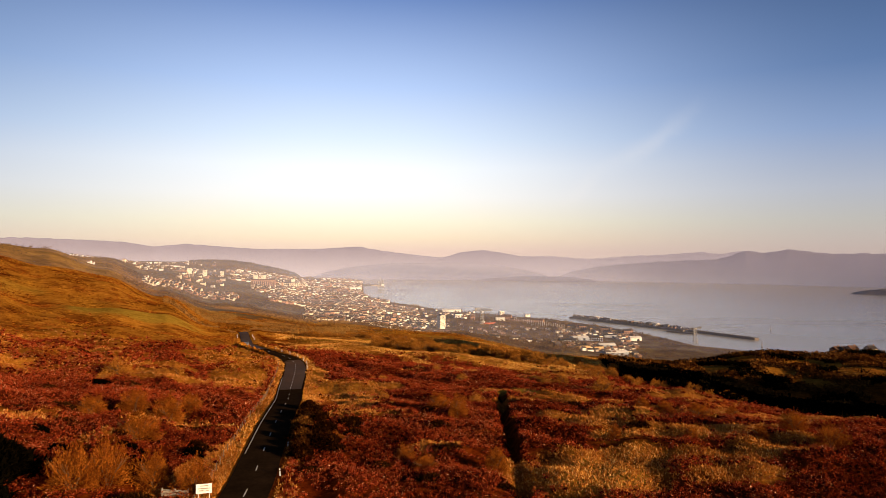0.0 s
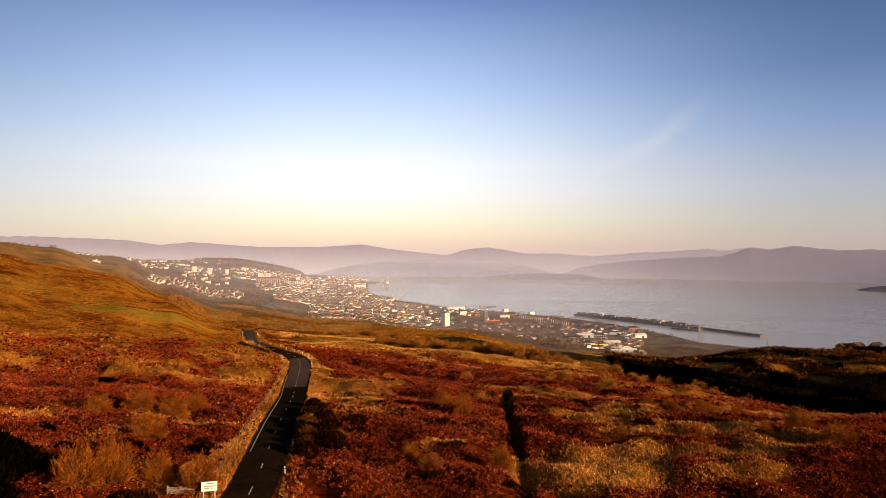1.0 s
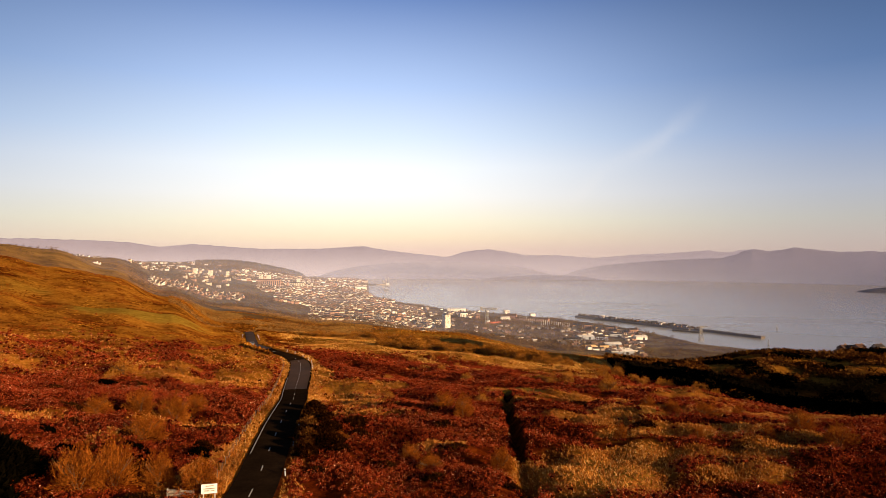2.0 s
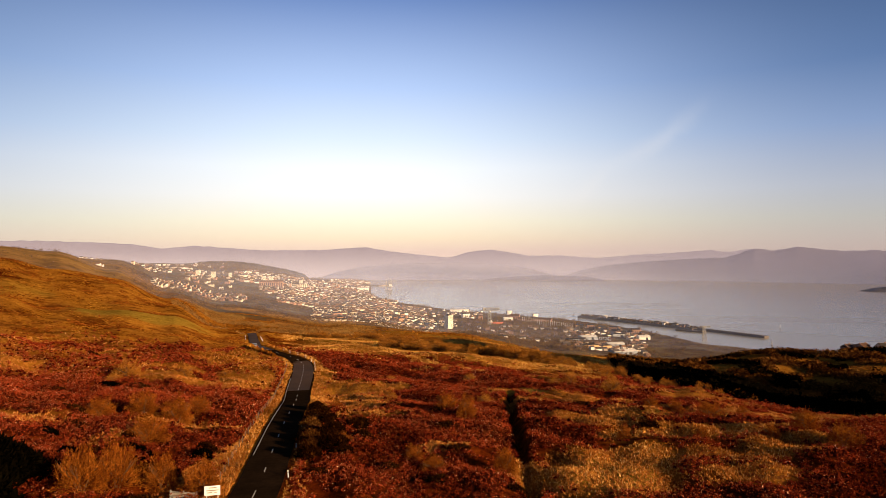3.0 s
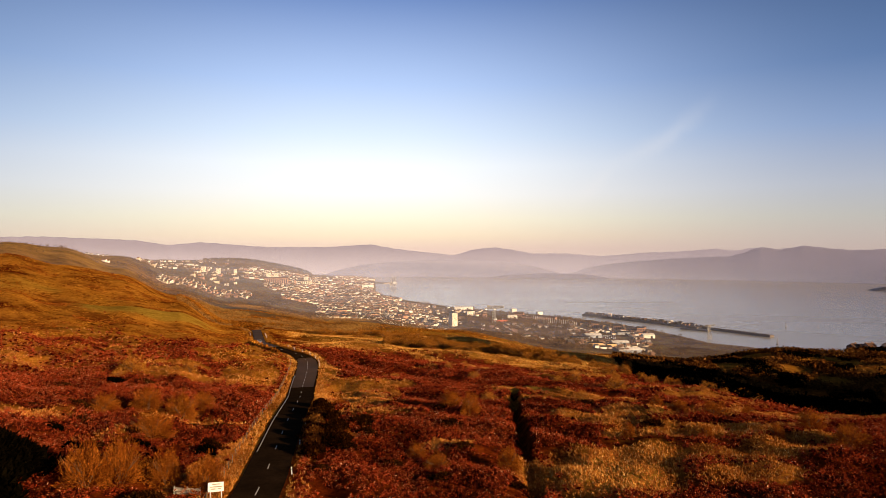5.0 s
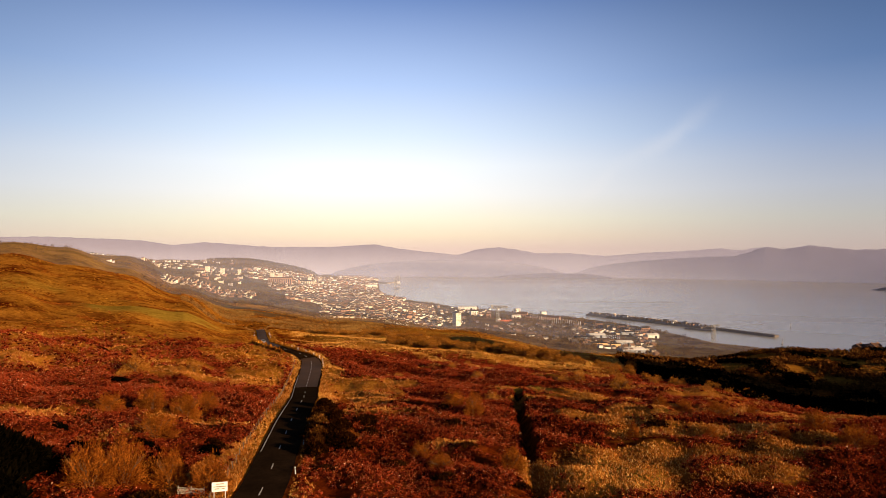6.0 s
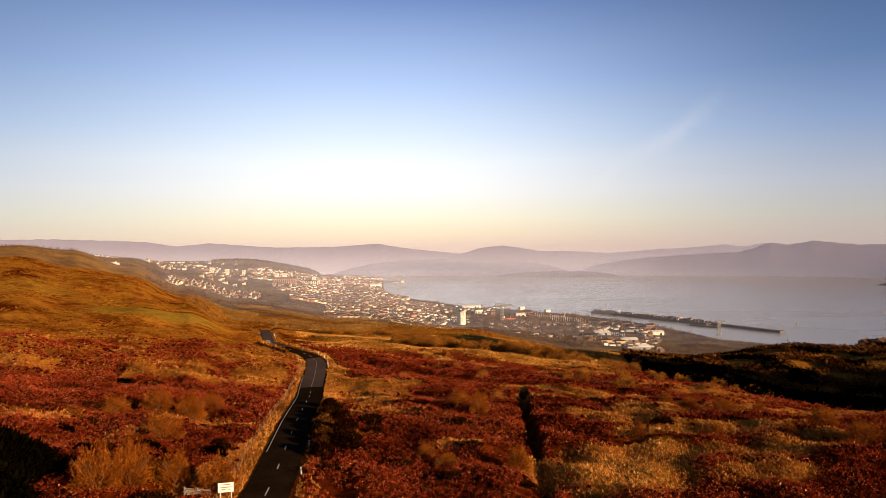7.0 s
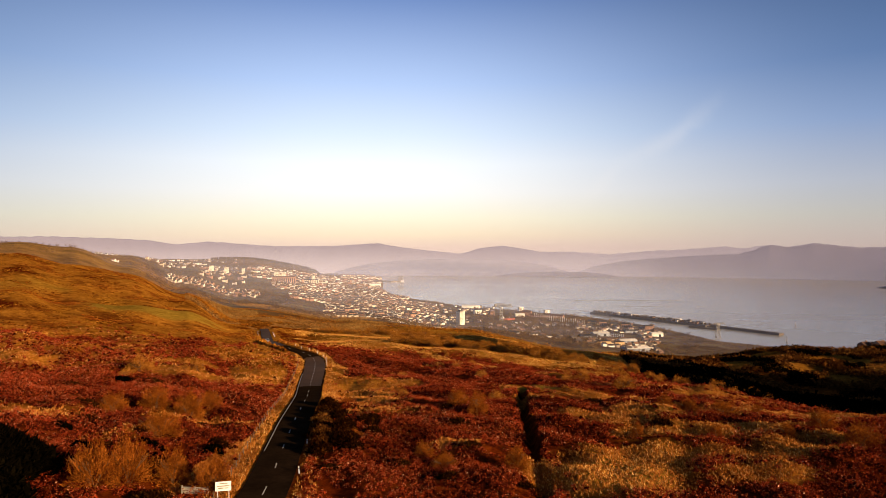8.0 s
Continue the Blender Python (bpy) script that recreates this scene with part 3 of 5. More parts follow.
# ---- road lines, posts and fence ----
def along(offset, start, stop, step):
    """Places beside the road, every step metres: x, y, height, direction."""
    seg = np.hypot(*np.diff(ROAD, axis=0).T)
    run = np.concatenate([[0], np.cumsum(seg)])
    out = []
    for s in np.arange(start, stop, step):
        x, y = np.interp(s, run, ROAD[:, 0]), np.interp(s, run, ROAD[:, 1])
        x2, y2 = np.interp(s + 0.5, run, ROAD[:, 0]), np.interp(s + 0.5, run, ROAD[:, 1])
        a = math.atan2(y2 - y, x2 - x)
        px, py = x + offset * math.sin(a), y - offset * math.cos(a)
        out.append((px, py, np.interp(s, run, ROAD_Z), a))
    return out


dash_mesh = boxes("centre_dash", [(0, 0, 0, 2.6, 0.13, 0.012)], paint)
for x, y, z, a in along(0.0, 30, 146, 9.0) + along(0.0, 150, 206, 4.6) + along(0.0, 210, 262, 9.0):
    part("centre_dash", dash_mesh, road, m=pose(x, y, z + 0.012, 0, 0, math.degrees(a)))
edge_rows = [k for k in range(len(ROAD)) if 92 < ROAD[k, 1] < 180]
for off in (-HALF + 0.3,):
    part("edge_line", strip("edge_line", ROAD[edge_rows], ROAD_Z[edge_rows], off - WIDEN[edge_rows], off + 0.1 - WIDEN[edge_rows], 0.012, paint, 0.012), road)
# paler tarmac over the bend and over the far stretch
pale_tarmac = weathered("paler_tarmac", (0.042, 0.02, 0.008), (0.085, 0.042, 0.018), 0.1, 3.0, 0.95)
for y0, y1, rim in ((157, 212, 0.5), (228, 335, 0.12)):
    patch_rows = [k for k in range(len(ROAD)) if y0 < ROAD[k, 1] < y1]
    part("tarmac_patch", strip("tarmac_patch", ROAD[patch_rows], ROAD_Z[patch_rows], -HALF + rim - WIDEN[patch_rows], HALF - rim + WIDEN[patch_rows], 0.006, pale_tarmac, 0.006), road, "paler stretch of tarmac")

white_paint = weathered("white_painted_metal", (0.62, 0.6, 0.56), (0.82, 0.8, 0.76), 1.0, 8.0, 0.6)
grey_wood = weathered("weathered_wood", (0.16, 0.12, 0.08), (0.34, 0.27, 0.18), 0.6, 6.0, 0.9)
black_paint = weathered("black_paint", (0.015, 0.015, 0.015), (0.03, 0.03, 0.03), 1.0, 8.0, 0.6)


def marker_post():
    ob = thing("marker_post", "white roadside marker post with a dark band", "post", Matrix(), "road marker posts")
    part("shaft", boxes("shaft", [(0, 0, 0.48, 0.15, 0.1, 1.0)], white_paint, 0.02), ob)
    part("band", boxes("band", [(0, 0, 0.72, 0.162, 0.112, 0.14)], black_paint), ob, "black reflector band")
    return ob


first = marker_post()
spots = along(HALF + 0.7, 186, 222, 5.0) + along(HALF + 0.5, 72, 100, 13) + along(-HALF - 0.6, 296, 312, 14) + along(HALF + 0.6, 284, 306, 10)
for k, (x, y, z, a) in enumerate(spots):
    m = pose(x, y, ground(x, y) - 0.03, 0, (k * 37 % 9) - 4, math.degrees(a) + 90)
    if k == 0:
        first.matrix_world = m
    else:
        copy_thing(first, m)

post_mesh = boxes("post", [(0, 0, 0.55, 0.1, 0.1, 1.2)], weathered("old_fence_wood", (0.08, 0.05, 0.03), (0.18, 0.12, 0.07), 0.6, 6.0), 0.02)
fence = thing("fence", "grey post-and-wire stock fence along the verge", "fence", Matrix())
run = along(-HALF - 2.3, 18, 206, 3.0)
for k, (x, y, z, a) in enumerate(run):
    part("post", post_mesh, fence, m=pose(x, y, ground(x, y), (k * 53 % 7) - 3, (k * 31 % 7) - 3, math.degrees(a)))
wires = []
for h in (0.45, 0.8, 1.1):
    for p, q in zip(run[:-1], run[1:]):
        wires.append(((p[0], p[1], ground(p[0], p[1]) + h), (q[0], q[1], ground(q[0], q[1]) + h), 0.012))
part("wire", beams("wire", wires, weathered("galvanised_wire", (0.14, 0.12, 0.1), (0.26, 0.23, 0.2), 1, 9, 0.7, 0.3), 3), fence, "galvanised wire strands")

# notice board on two posts, facing up the road
sx, sy = -26.6, 73.4
sz = ground(sx, sy)
board = thing("notice_board", "white notice board on two posts beside the road", "sign", pose(sx, sy, sz, 0, 0, 14))
part("panel", boxes("panel", [(0, 0, 1.55, 1.75, 0.05, 1.1)], white_paint, 0.01), board)
for px in (-0.62, 0.62):
    part("post", boxes("post", [(px, 0.065, 0.85, 0.08, 0.08, 1.9)], white_paint, 0.01), board)
for k, (bw, bz, bx) in enumerate(((0.9, 1.88, 0.05), (1.35, 1.58, 0.0), (0.5, 1.33, -0.3), (0.35, 1.33, 0.4))):
    part("text_bar", boxes("text_bar", [(bx, -0.03, bz, bw, 0.012, 0.09)], grey_wood), board, "dull grey bar of lettering")

# board fence beside the notice
panel_fence = thing("board_fence", "low pale weathered board fence by the verge", "fence", pose(-30.3, 74.3, ground(-30.3, 74.3), 0, 0, -6))
pale_wood = weathered("bleached_wood", (0.3, 0.26, 0.19), (0.55, 0.5, 0.4), 0.6, 5.0, 0.9, spread=0.2)
plank = boxes("plank", [(0, 0, 0, 3.4, 0.035, 0.13)], pale_wood, 0.008)
for k in range(5):
    part("plank", plank, panel_fence, m=pose(0.02 * (k % 2), 0, 0.25 + 0.16 * k, 0, (k % 3) - 1, 0))
for px in (-1.6, 0, 1.6):
    part("post", boxes("post", [(px, 0.075, 0.5, 0.1, 0.1, 1.2)], pale_wood, 0.01), panel_fence)


# ---- car on the road ----
def car():
    body_paint = material("grey_car_paint", 0.3, 0.5)
    body_paint[2].inputs["Base Color"].default_value = (0.2, 0.2, 0.21, 1)
    glass = material("dark_car_glass", 0.05)
    glass[2].inputs["Base Color"].default_value = (0.02, 0.022, 0.025, 1)
    tyre = weathered("tyre_rubber", (0.012, 0.012, 0.012), (0.03, 0.03, 0.03), 2, 20, 0.9)
    ob = thing("car", "small grey hatchback driving along the moorland road", "car", Matrix())
    bm = bmesh.new()
    side = [(-2.05, 0.35), (-2.1, 0.75), (-1.2, 0.92), (-0.55, 1.42), (0.9, 1.46), (1.75, 1.0), (2.0, 0.9), (2.02, 0.35)]
    a = [bm.verts.new((x, -0.86 + (0.12 if z > 1.1 else 0), z)) for x, z in side]
    b = [bm.verts.new((x, 0.86 - (0.12 if z > 1.1 else 0), z)) for x, z in side]
    bm.faces.new(a), bm.faces.new(b[::-1])
    for k in range(len(side)):
        j = (k + 1) % len(side)
        bm.faces.new((a[j], a[k], b[k], b[j]))
    bmesh.ops.bevel(bm, geom=bm.edges[:], offset=0.05, segments=2, affect="EDGES")
    me = bpy.data.meshes.new("body")
    bm.to_mesh(me)
    bm.free()
    me.materials.append(body_paint[0])
    part("body", me, ob)
    part("rear_window", boxes("rear_window", [(0, 0, 0, 0.02, 1.2, 0.5)], glass[0]), ob, m=pose(1.37, 0, 1.24, 0, 60 - 90, 0))
    part("windscreen", boxes("windscreen", [(0, 0, 0, 0.02, 1.25, 0.62)], glass[0]), ob, m=pose(-0.9, 0, 1.19, 0, 52, 0))
    for s in (-1, 1):
        part("side_window", boxes("side_window", [(0.2, s * 0.8, 1.18, 1.5, 0.03, 0.34)], glass[0]), ob)
        for x in (-1.3, 1.3):
            w = part("wheel", beams("wheel", [((x, s * 0.68, 0.32), (x, s * 0.88, 0.32), 0.64)], tyre, 16), ob)
            part("rim", beams("rim", [((x, s * 0.87, 0.32), (x, s * 0.895, 0.32), 0.4)], white_paint, 12), w)
        part("tail_light", boxes("tail_light", [(2.02, s * 0.68, 0.82, 0.04, 0.24, 0.16)], weathered("red_lens", (0.35, 0.01, 0.01), (0.5, 0.02, 0.02), 1, 5, 0.2)), ob)
    return ob


cx, cy, cz, ca = along(-1.5, 247.0, 248.0, 2)[0]
car().matrix_world = pose(cx, cy, cz + 0.01, 0, 0, math.degrees(ca) + 180)


# ---- plants ----
def leaf_material(name, stops, scale=0.06):
    """Dead leaves and stems, each varied, with drifts of colour over the ground."""
    m, nt, b = material(name, 0.85)
    rnd = nt.nodes.new("ShaderNodeNewGeometry").outputs["Random Per Island"]
    col = ramp_node(nt, rnd, stops)
    drift = ramp_node(nt, noise_node(nt, scale, 4), [(0.32, (0.42, 0.36, 0.34)), (0.5, (1.0, 1.0, 1.0)), (0.7, (1.35, 1.55, 1.5))])
    col = mix_node(nt, 1.0, col, drift, "MULTIPLY")
    nt.links.new(col, b.inputs["Base Color"])
    b.inputs["Specular IOR Level"].default_value = 0.0
    return m


# stem colour darkened to hold the shade inside the plants
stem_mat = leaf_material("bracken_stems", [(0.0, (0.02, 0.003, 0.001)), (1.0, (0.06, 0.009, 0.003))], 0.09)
bracken_mat = leaf_material("dead_bracken", [(0.0, (0.095, 0.0095, 0.003)), (0.5, (0.16, 0.0185, 0.0056)), (0.85, (0.225, 0.032, 0.0105)), (1.0, (0.3, 0.06, 0.022))], 0.09)
# dry tip colour, with sunlit highlights put into its palest stops
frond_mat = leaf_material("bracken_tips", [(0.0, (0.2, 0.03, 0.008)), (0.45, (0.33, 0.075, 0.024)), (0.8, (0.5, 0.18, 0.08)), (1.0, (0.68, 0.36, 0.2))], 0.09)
straw_mat = leaf_material("dry_grass", [(0.0, (0.18, 0.048, 0.007)), (0.5, (0.35, 0.112, 0.017)), (0.85, (0.48, 0.2, 0.038)), (1.0, (0.62, 0.36, 0.11))])
verge_mat = leaf_material("verge_stems", [(0.0, (0.09, 0.025, 0.003)), (0.5, (0.2, 0.065, 0.007)), (1.0, (0.36, 0.14, 0.016))])
twig_mat = leaf_material("bare_twigs", [(0.0, (0.08, 0.018, 0.0024)), (0.5, (0.185, 0.047, 0.005)), (1.0, (0.33, 0.1, 0.013))], 0.3)
hedge_mat = leaf_material("hedge_twigs", [(0.0, (0.12, 0.036, 0.004)), (0.5, (0.27, 0.095, 0.011)), (1.0, (0.44, 0.19, 0.03))], 0.3)
far_twig_mat = leaf_material("distant_twigs", [(0.0, (0.05, 0.026, 0.01)), (0.5, (0.095, 0.05, 0.018)), (1.0, (0.16, 0.088, 0.03))], 0.02)
valley_mat = leaf_material("golden_twigs", [(0.0, (0.1, 0.046, 0.012)), (0.5, (0.19, 0.092, 0.024)), (1.0, (0.3, 0.16, 0.045))], 0.03)
bark_mat = weathered("brown_bark", (0.09, 0.045, 0.018), (0.2, 0.1, 0.04), 0.8, 6, 0.95, spread=0.2)


def scatter(n, v_near, v_far, b0, b1, rng):
    """Places over the moor, closer together near the drone: spread evenly by bearing and by dip of the view."""
    dip = rng.uniform(v_far, v_near, n)
    r = 33.0 / dip
    b = np.radians(rng.uniform(b0, b1, n))
    return r * np.sin(b), r * np.cos(b), r


def fronds(x, y, z, size, count, rng, width, rise):
    """Clumps of pointed blades that lean outward, one triangle each."""
    n = len(x)
    a = rng.uniform(0, 6.283, (n, count))
    e = rng.uniform(rise[0], rise[1], (n, count))
    L = size[:, None] * rng.uniform(0.65, 1.25, (n, count))
    ce, se = np.cos(e), np.sin(e)
    off = L * rng.uniform(0.1, 0.45, (n, count))
    twist = a + 1.571 + rng.normal(0, 0.5, (n, count))
    bx, by = x[:, None] + np.cos(a) * off, y[:, None] + np.sin(a) * off
    bz = (z[:, None] - 0.1 * L) + (L - off) * 0.35
    w = L * width
    left = np.stack([bx - np.cos(twist) * w, by - np.sin(twist) * w, bz], -1)
    right = np.stack([bx + np.cos(twist) * w, by + np.sin(twist) * w, bz - 0.15 * w], -1)
    tip = np.stack([bx + np.cos(a) * ce * L, by + np.sin(a) * ce * L, bz + se * L], -1)
    v = np.stack([left, right, tip], 2).reshape(-1, 3)
    return v, np.arange(n * count * 3).reshape(-1, 3)


def hummocks(x, y, z, wide, high, tips, rng, notch=0.55):
    """Low ragged clumps: a raised middle and a skirt of alternating points and notches."""
    n, k = len(x), tips * 2
    a = np.linspace(0, 6.283, k, endpoint=False)[None] + rng.uniform(0, 6.283, (n, 1)) + rng.normal(0, 0.14, (n, k))
    point = np.tile([1.0, notch], tips)[None] * rng.uniform(0.7, 1.25, (n, k))
    up = np.tile([0.16, 0.6], tips)[None] * rng.uniform(0.5, 1.4, (n, k))
    rx, ry = x[:, None] + np.cos(a) * point * wide[:, None], y[:, None] + np.sin(a) * point * wide[:, None]
    rz = z[:, None] + up * high[:, None] - 0.1 * high[:, None]
    mx, my = x + rng.normal(0, 0.2, n) * wide, y + rng.normal(0, 0.2, n) * wide
    v = np.concatenate([np.stack([mx, my, z + high], -1)[:, None], np.stack([rx, ry, rz], -1)], 1)
    i = np.arange(k)
    f = np.stack([0 * i, i + 1, (i + 1) % k + 1], -1)[None] + (np.arange(n) * (k + 1))[:, None, None]
    return v.reshape(-1, 3), f.reshape(-1, 3)


def crowns(x, y, z, wide, high, count, rng, leaf):
    """Rounded twiggy crowns: short tufts set all through an upright egg."""
    n = len(x)
    d = rng.normal(0, 1, (n, count, 3))
    d /= np.linalg.norm(d, axis=2, keepdims=True)
    d *= rng.uniform(0.45, 1.0, (n, count, 1))
    c = np.stack([x[:, None] + d[..., 0] * wide[:, None], y[:, None] + d[..., 1] * wide[:, None], z[:, None] + (0.55 + 0.48 * d[..., 2]) * high[:, None]], -1)
    v = c[:, :, None, :] + rng.normal(0, 1, (n, count, 3, 3)) * (wide * leaf)[:, None, None, None]
    return v.reshape(-1, 3), np.arange(n * count * 3).reshape(-1, 3)


def sprays(x, y, z, wide, high, count, leaf, lift, rng):
    """Small leaflets over the surface of low domes."""
    n = len(x)
    a, u = rng.uniform(0, 6.283, (n, count)), rng.uniform(0.0, 1.0, (n, count))
    flat = np.sqrt(1 - u * u)
    grow = rng.uniform(0.8, 1.1, (n, count)) * lift
    c = np.stack([x[:, None] + np.cos(a) * flat * grow * wide[:, None], y[:, None] + np.sin(a) * flat * grow * wide[:, None],
                  z[:, None] + u * grow * high[:, None]], -1)
    v = c[:, :, None, :] + rng.normal(0, 1, (n, count, 3, 3)) * leaf * rng.uniform(0.6, 1.4, (n, count, 1, 1))
    return v.reshape(-1, 3), np.arange(n * count * 3).reshape(-1, 3)


def clear_of_road(x, y, gap):
    d, _ = by_road(x, y)
    return d > HALF + gap


def clumps(gap, r0, r1, b0, b1, rng):
    """Plant centres on a loose staggered grid over a sector of the moor."""
    w = r1 * math.sin(radians(max(-b0, b1)))
    gx, gy = np.meshgrid(np.arange(-w, w, gap), np.arange(r0 * 0.7, r1, gap * 0.87))
    gx[1::2] += gap / 2
    x, y = gx.ravel() + rng.normal(0, gap * 0.24, gx.size), gy.ravel() + rng.normal(0, gap * 0.24, gx.size)
    r, b = np.hypot(x, y), np.degrees(np.arctan2(x, y))
    keep = (r > r0) & (r < r1) & (b > b0) & (b < b1)
    return x[keep], y[keep], r[keep]


# each bracken plant is a dome of arching fronds, with dark gaps between the plants
rng = np.random.RandomState(7)
x, y, r = clumps(1.2, 72, 262, -39, 39, rng)
s, t, w = cover(x, y)
thick = 0.9 * swell(x, y, 14, 81) + 0.6 * swell(x, y, 33, 82) + 0.5 * swell(x, y, 6, 83)
run = np.interp(y, GULLY_Y, GULLY_X)
dice = rng.uniform(0, 1, (4, len(x)))
keep = (dice[0] > s * 0.96) & (dice[1] > smooth(205, 262, r + 20 * swell(x, y, 40, 84))) & (dice[2] > t * 0.95) & clear_of_road(x, y, 1.2) & (thick > -1.0 + 0.35 * rng.normal(0, 1, len(x)))
keep &= ~((r > np.interp(np.degrees(np.arctan2(x, y)), (14, 16, 20, 25, 29, 35, 44), (900, 255, 236, 216, 203, 192, 185))) & (dice[3] > 0.15))
keep &= ~((np.abs(x - run) < 1.3) & (y > 70) & (y < 150))
x, y, r, thick = x[keep], y[keep], r[keep], thick[keep]
size = rng.uniform(0.42, 0.82, len(x)) * (1 + 0.18 * np.clip(thick, -1, 1.4))
tall = size * rng.uniform(0.8, 1.45, len(x)) * (1 + 0.35 * np.clip(thick, -0.9, 1.4))
z = ground(x, y)
# stem domes under the leaflets, coloured dark as the plants' inner shade
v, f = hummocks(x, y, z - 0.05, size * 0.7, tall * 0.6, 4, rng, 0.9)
tagged(new("bracken_stems", mesh_np("bracken_stems", v, f, stem_mat)), "matted stems under the bracken, inner shade put into their colour", "bracken", kind="stuff")
sets, total = [], 0
for lo, hi, count, leaf in ((0, 105, 62, 0.062), (105, 170, 44, 0.078), (170, 270, 26, 0.115)):
    pick = (r >= lo) & (r < hi)
    v, f = sprays(x[pick], y[pick], z[pick] + 0.05, size[pick], tall[pick], count, leaf, 1.0, rng)
    sets.append((v, f + total))
    total += len(v)
tagged(new("bracken", mesh_np("bracken", np.concatenate([p[0] for p in sets]), np.concatenate([p[1] for p in sets]), bracken_mat)),
       "dense red-brown dead bracken over the hillside", "bracken", kind="stuff")
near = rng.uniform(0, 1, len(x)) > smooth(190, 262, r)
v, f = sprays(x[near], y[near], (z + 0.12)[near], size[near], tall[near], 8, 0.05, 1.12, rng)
tagged(new("bracken_tips", mesh_np("bracken_tips", v, f, frond_mat)), "pale dry bracken tips with sunlit glints put into their colour", "bracken", kind="stuff")

x, y, r = scatter(150000, 0.44, 0.072, -40, 40, rng)
s, t, w = cover(x, y)
keep = (rng.uniform(0, 1, len(x)) < np.maximum(s, 0.5 * t) * (1 - smooth(190, 250, r) * smooth(-12, -17, np.degrees(np.arctan2(x, y))))) & clear_of_road(x, y, 0.4)
x, y, r = x[keep], y[keep], r[keep]
v, f = fronds(x, y, ground(x, y), (0.2 + r / 800) * rng.uniform(0.6, 1.3, len(x)), 5, rng, 0.16, (0.5, 1.4))
tagged(new("grass", mesh_np("grass", v, f, straw_mat)), "straw-coloured tussock grass among the bracken", "grass", kind="stuff")


# rank growth on the verges of the falling stretch past the bend
spots = along(0.0, 214, 300, 0.16)
px, py, pz, pa = (np.array(c) for c in zip(*spots))
side = np.where(rng.uniform(0, 1, len(px)) < 0.75, -1, 1) * (HALF + rng.uniform(0.0, 1.6, len(px)))
x, y = px + side * np.sin(pa), py - side * np.cos(pa)
wide = rng.uniform(0.45, 0.85, len(x))
v, f = hummocks(x, y, ground(x, y), wide, wide * np.where(side < 0, rng.uniform(1.3, 2.5, len(x)), 0.7) * (0.25 + 0.75 * smooth(272, 250, py)), 4, rng)
tagged(new("verge_growth", mesh_np("verge_growth", v, f, verge_mat)), "rank tawny growth along the road verges", "grass", kind="stuff")


# finer pale hay on the fields beyond the bend, and low tussocks on the hill
hay_mat = leaf_material("pale_hay", [(0.0, (0.31, 0.125, 0.018)), (0.5, (0.51, 0.23, 0.038)), (1.0, (0.67, 0.38, 0.09))])
n = 66000
b, r = np.radians(rng.uniform(-14, 17, n)), rng.uniform(195, 450, n)
x, y = r * np.sin(b), r * np.cos(b)
s, t, w = cover(x, y)
keep = (rng.uniform(0, 1, n) < np.maximum(s, 0.8 * t)) & clear_of_road(x, y, 0.5) & (swell(x, y, 24, 86) > -0.8)
x, y, r = x[keep], y[keep], r[keep]
v, f = fronds(x, y, ground(x, y), rng.uniform(0.26, 0.56, len(x)), 4, rng, 0.3, (0.3, 1.3))
tagged(new("meadow_grass", mesh_np("meadow_grass", v, f, hay_mat)), "pale golden hay grass on the fields below the bend", "grass", kind="stuff")
n = 60000
b, r = np.radians(rng.uniform(-23, 15, n)), np.sqrt(rng.uniform(430 ** 2, 960 ** 2, n))
x, y = r * np.sin(b), r * np.cos(b)
keep = (swell(x, y, 140, 108) + 0.5 * swell(x, y, 45, 109) > -0.5) & clear_of_road(x, y, 2.0)
x, y = x[keep], y[keep]
v, f = fronds(x, y, ground(x, y), rng.uniform(0.5, 1.2, len(x)), 2, rng, 0.4, (0.3, 1.2))
tagged(new("rough_pasture", mesh_np("rough_pasture", v, f, verge_mat)), "rough tawny pasture in the valley below the moor", "grass", kind="stuff")
heath_mat = leaf_material("russet_heath", [(0.0, (0.1, 0.024, 0.003)), (0.5, (0.15, 0.038, 0.005)), (1.0, (0.22, 0.065, 0.008))])
tuss_mat = leaf_material("hill_tussock", [(0.0, (0.21, 0.075, 0.007)), (0.5, (0.28, 0.105, 0.01)), (1.0, (0.36, 0.15, 0.016))])
n = 70000
b, r = np.radians(rng.uniform(-40, -13, n)), rng.uniform(185, 520, n)
x, y = r * np.sin(b), r * np.cos(b)
keep = (swell(x, y, 30, 87) + 0.6 * swell(x, y, 9, 88) > -0.1 + rng.normal(0, 0.35, n)) & clear_of_road(x, y, 1.5) & (cover(x, y)[1] < 0.35 + 0.2 * rng.normal(0, 1, n))
x, y, r = x[keep], y[keep], r[keep]
wide = rng.uniform(0.26, 0.58, len(x)) * (0.6 + r / 600)
lift = wide * rng.uniform(0.2, 0.5, len(x))
red = swell(x, y, 36, 89) + 0.7 * swell(x, y, 13, 90) + 0.25 * rng.normal(0, 1, len(x)) > 0.35
v, f = hummocks(x[~red], y[~red], ground(x[~red], y[~red]), wide[~red], lift[~red], 3, rng)
tagged(new("tussocks", mesh_np("tussocks", v, f, tuss_mat)), "low golden-brown tussocks over the hill", "grass", kind="stuff")
v, f = hummocks(x[red], y[red], ground(x[red], y[red]), wide[red] * 1.2, lift[red] * 1.8, 3, rng)
tagged(new("hill_bracken", mesh_np("hill_bracken", v, f, heath_mat)), "patches of russet bracken and heather over the hill", "bracken", kind="stuff")


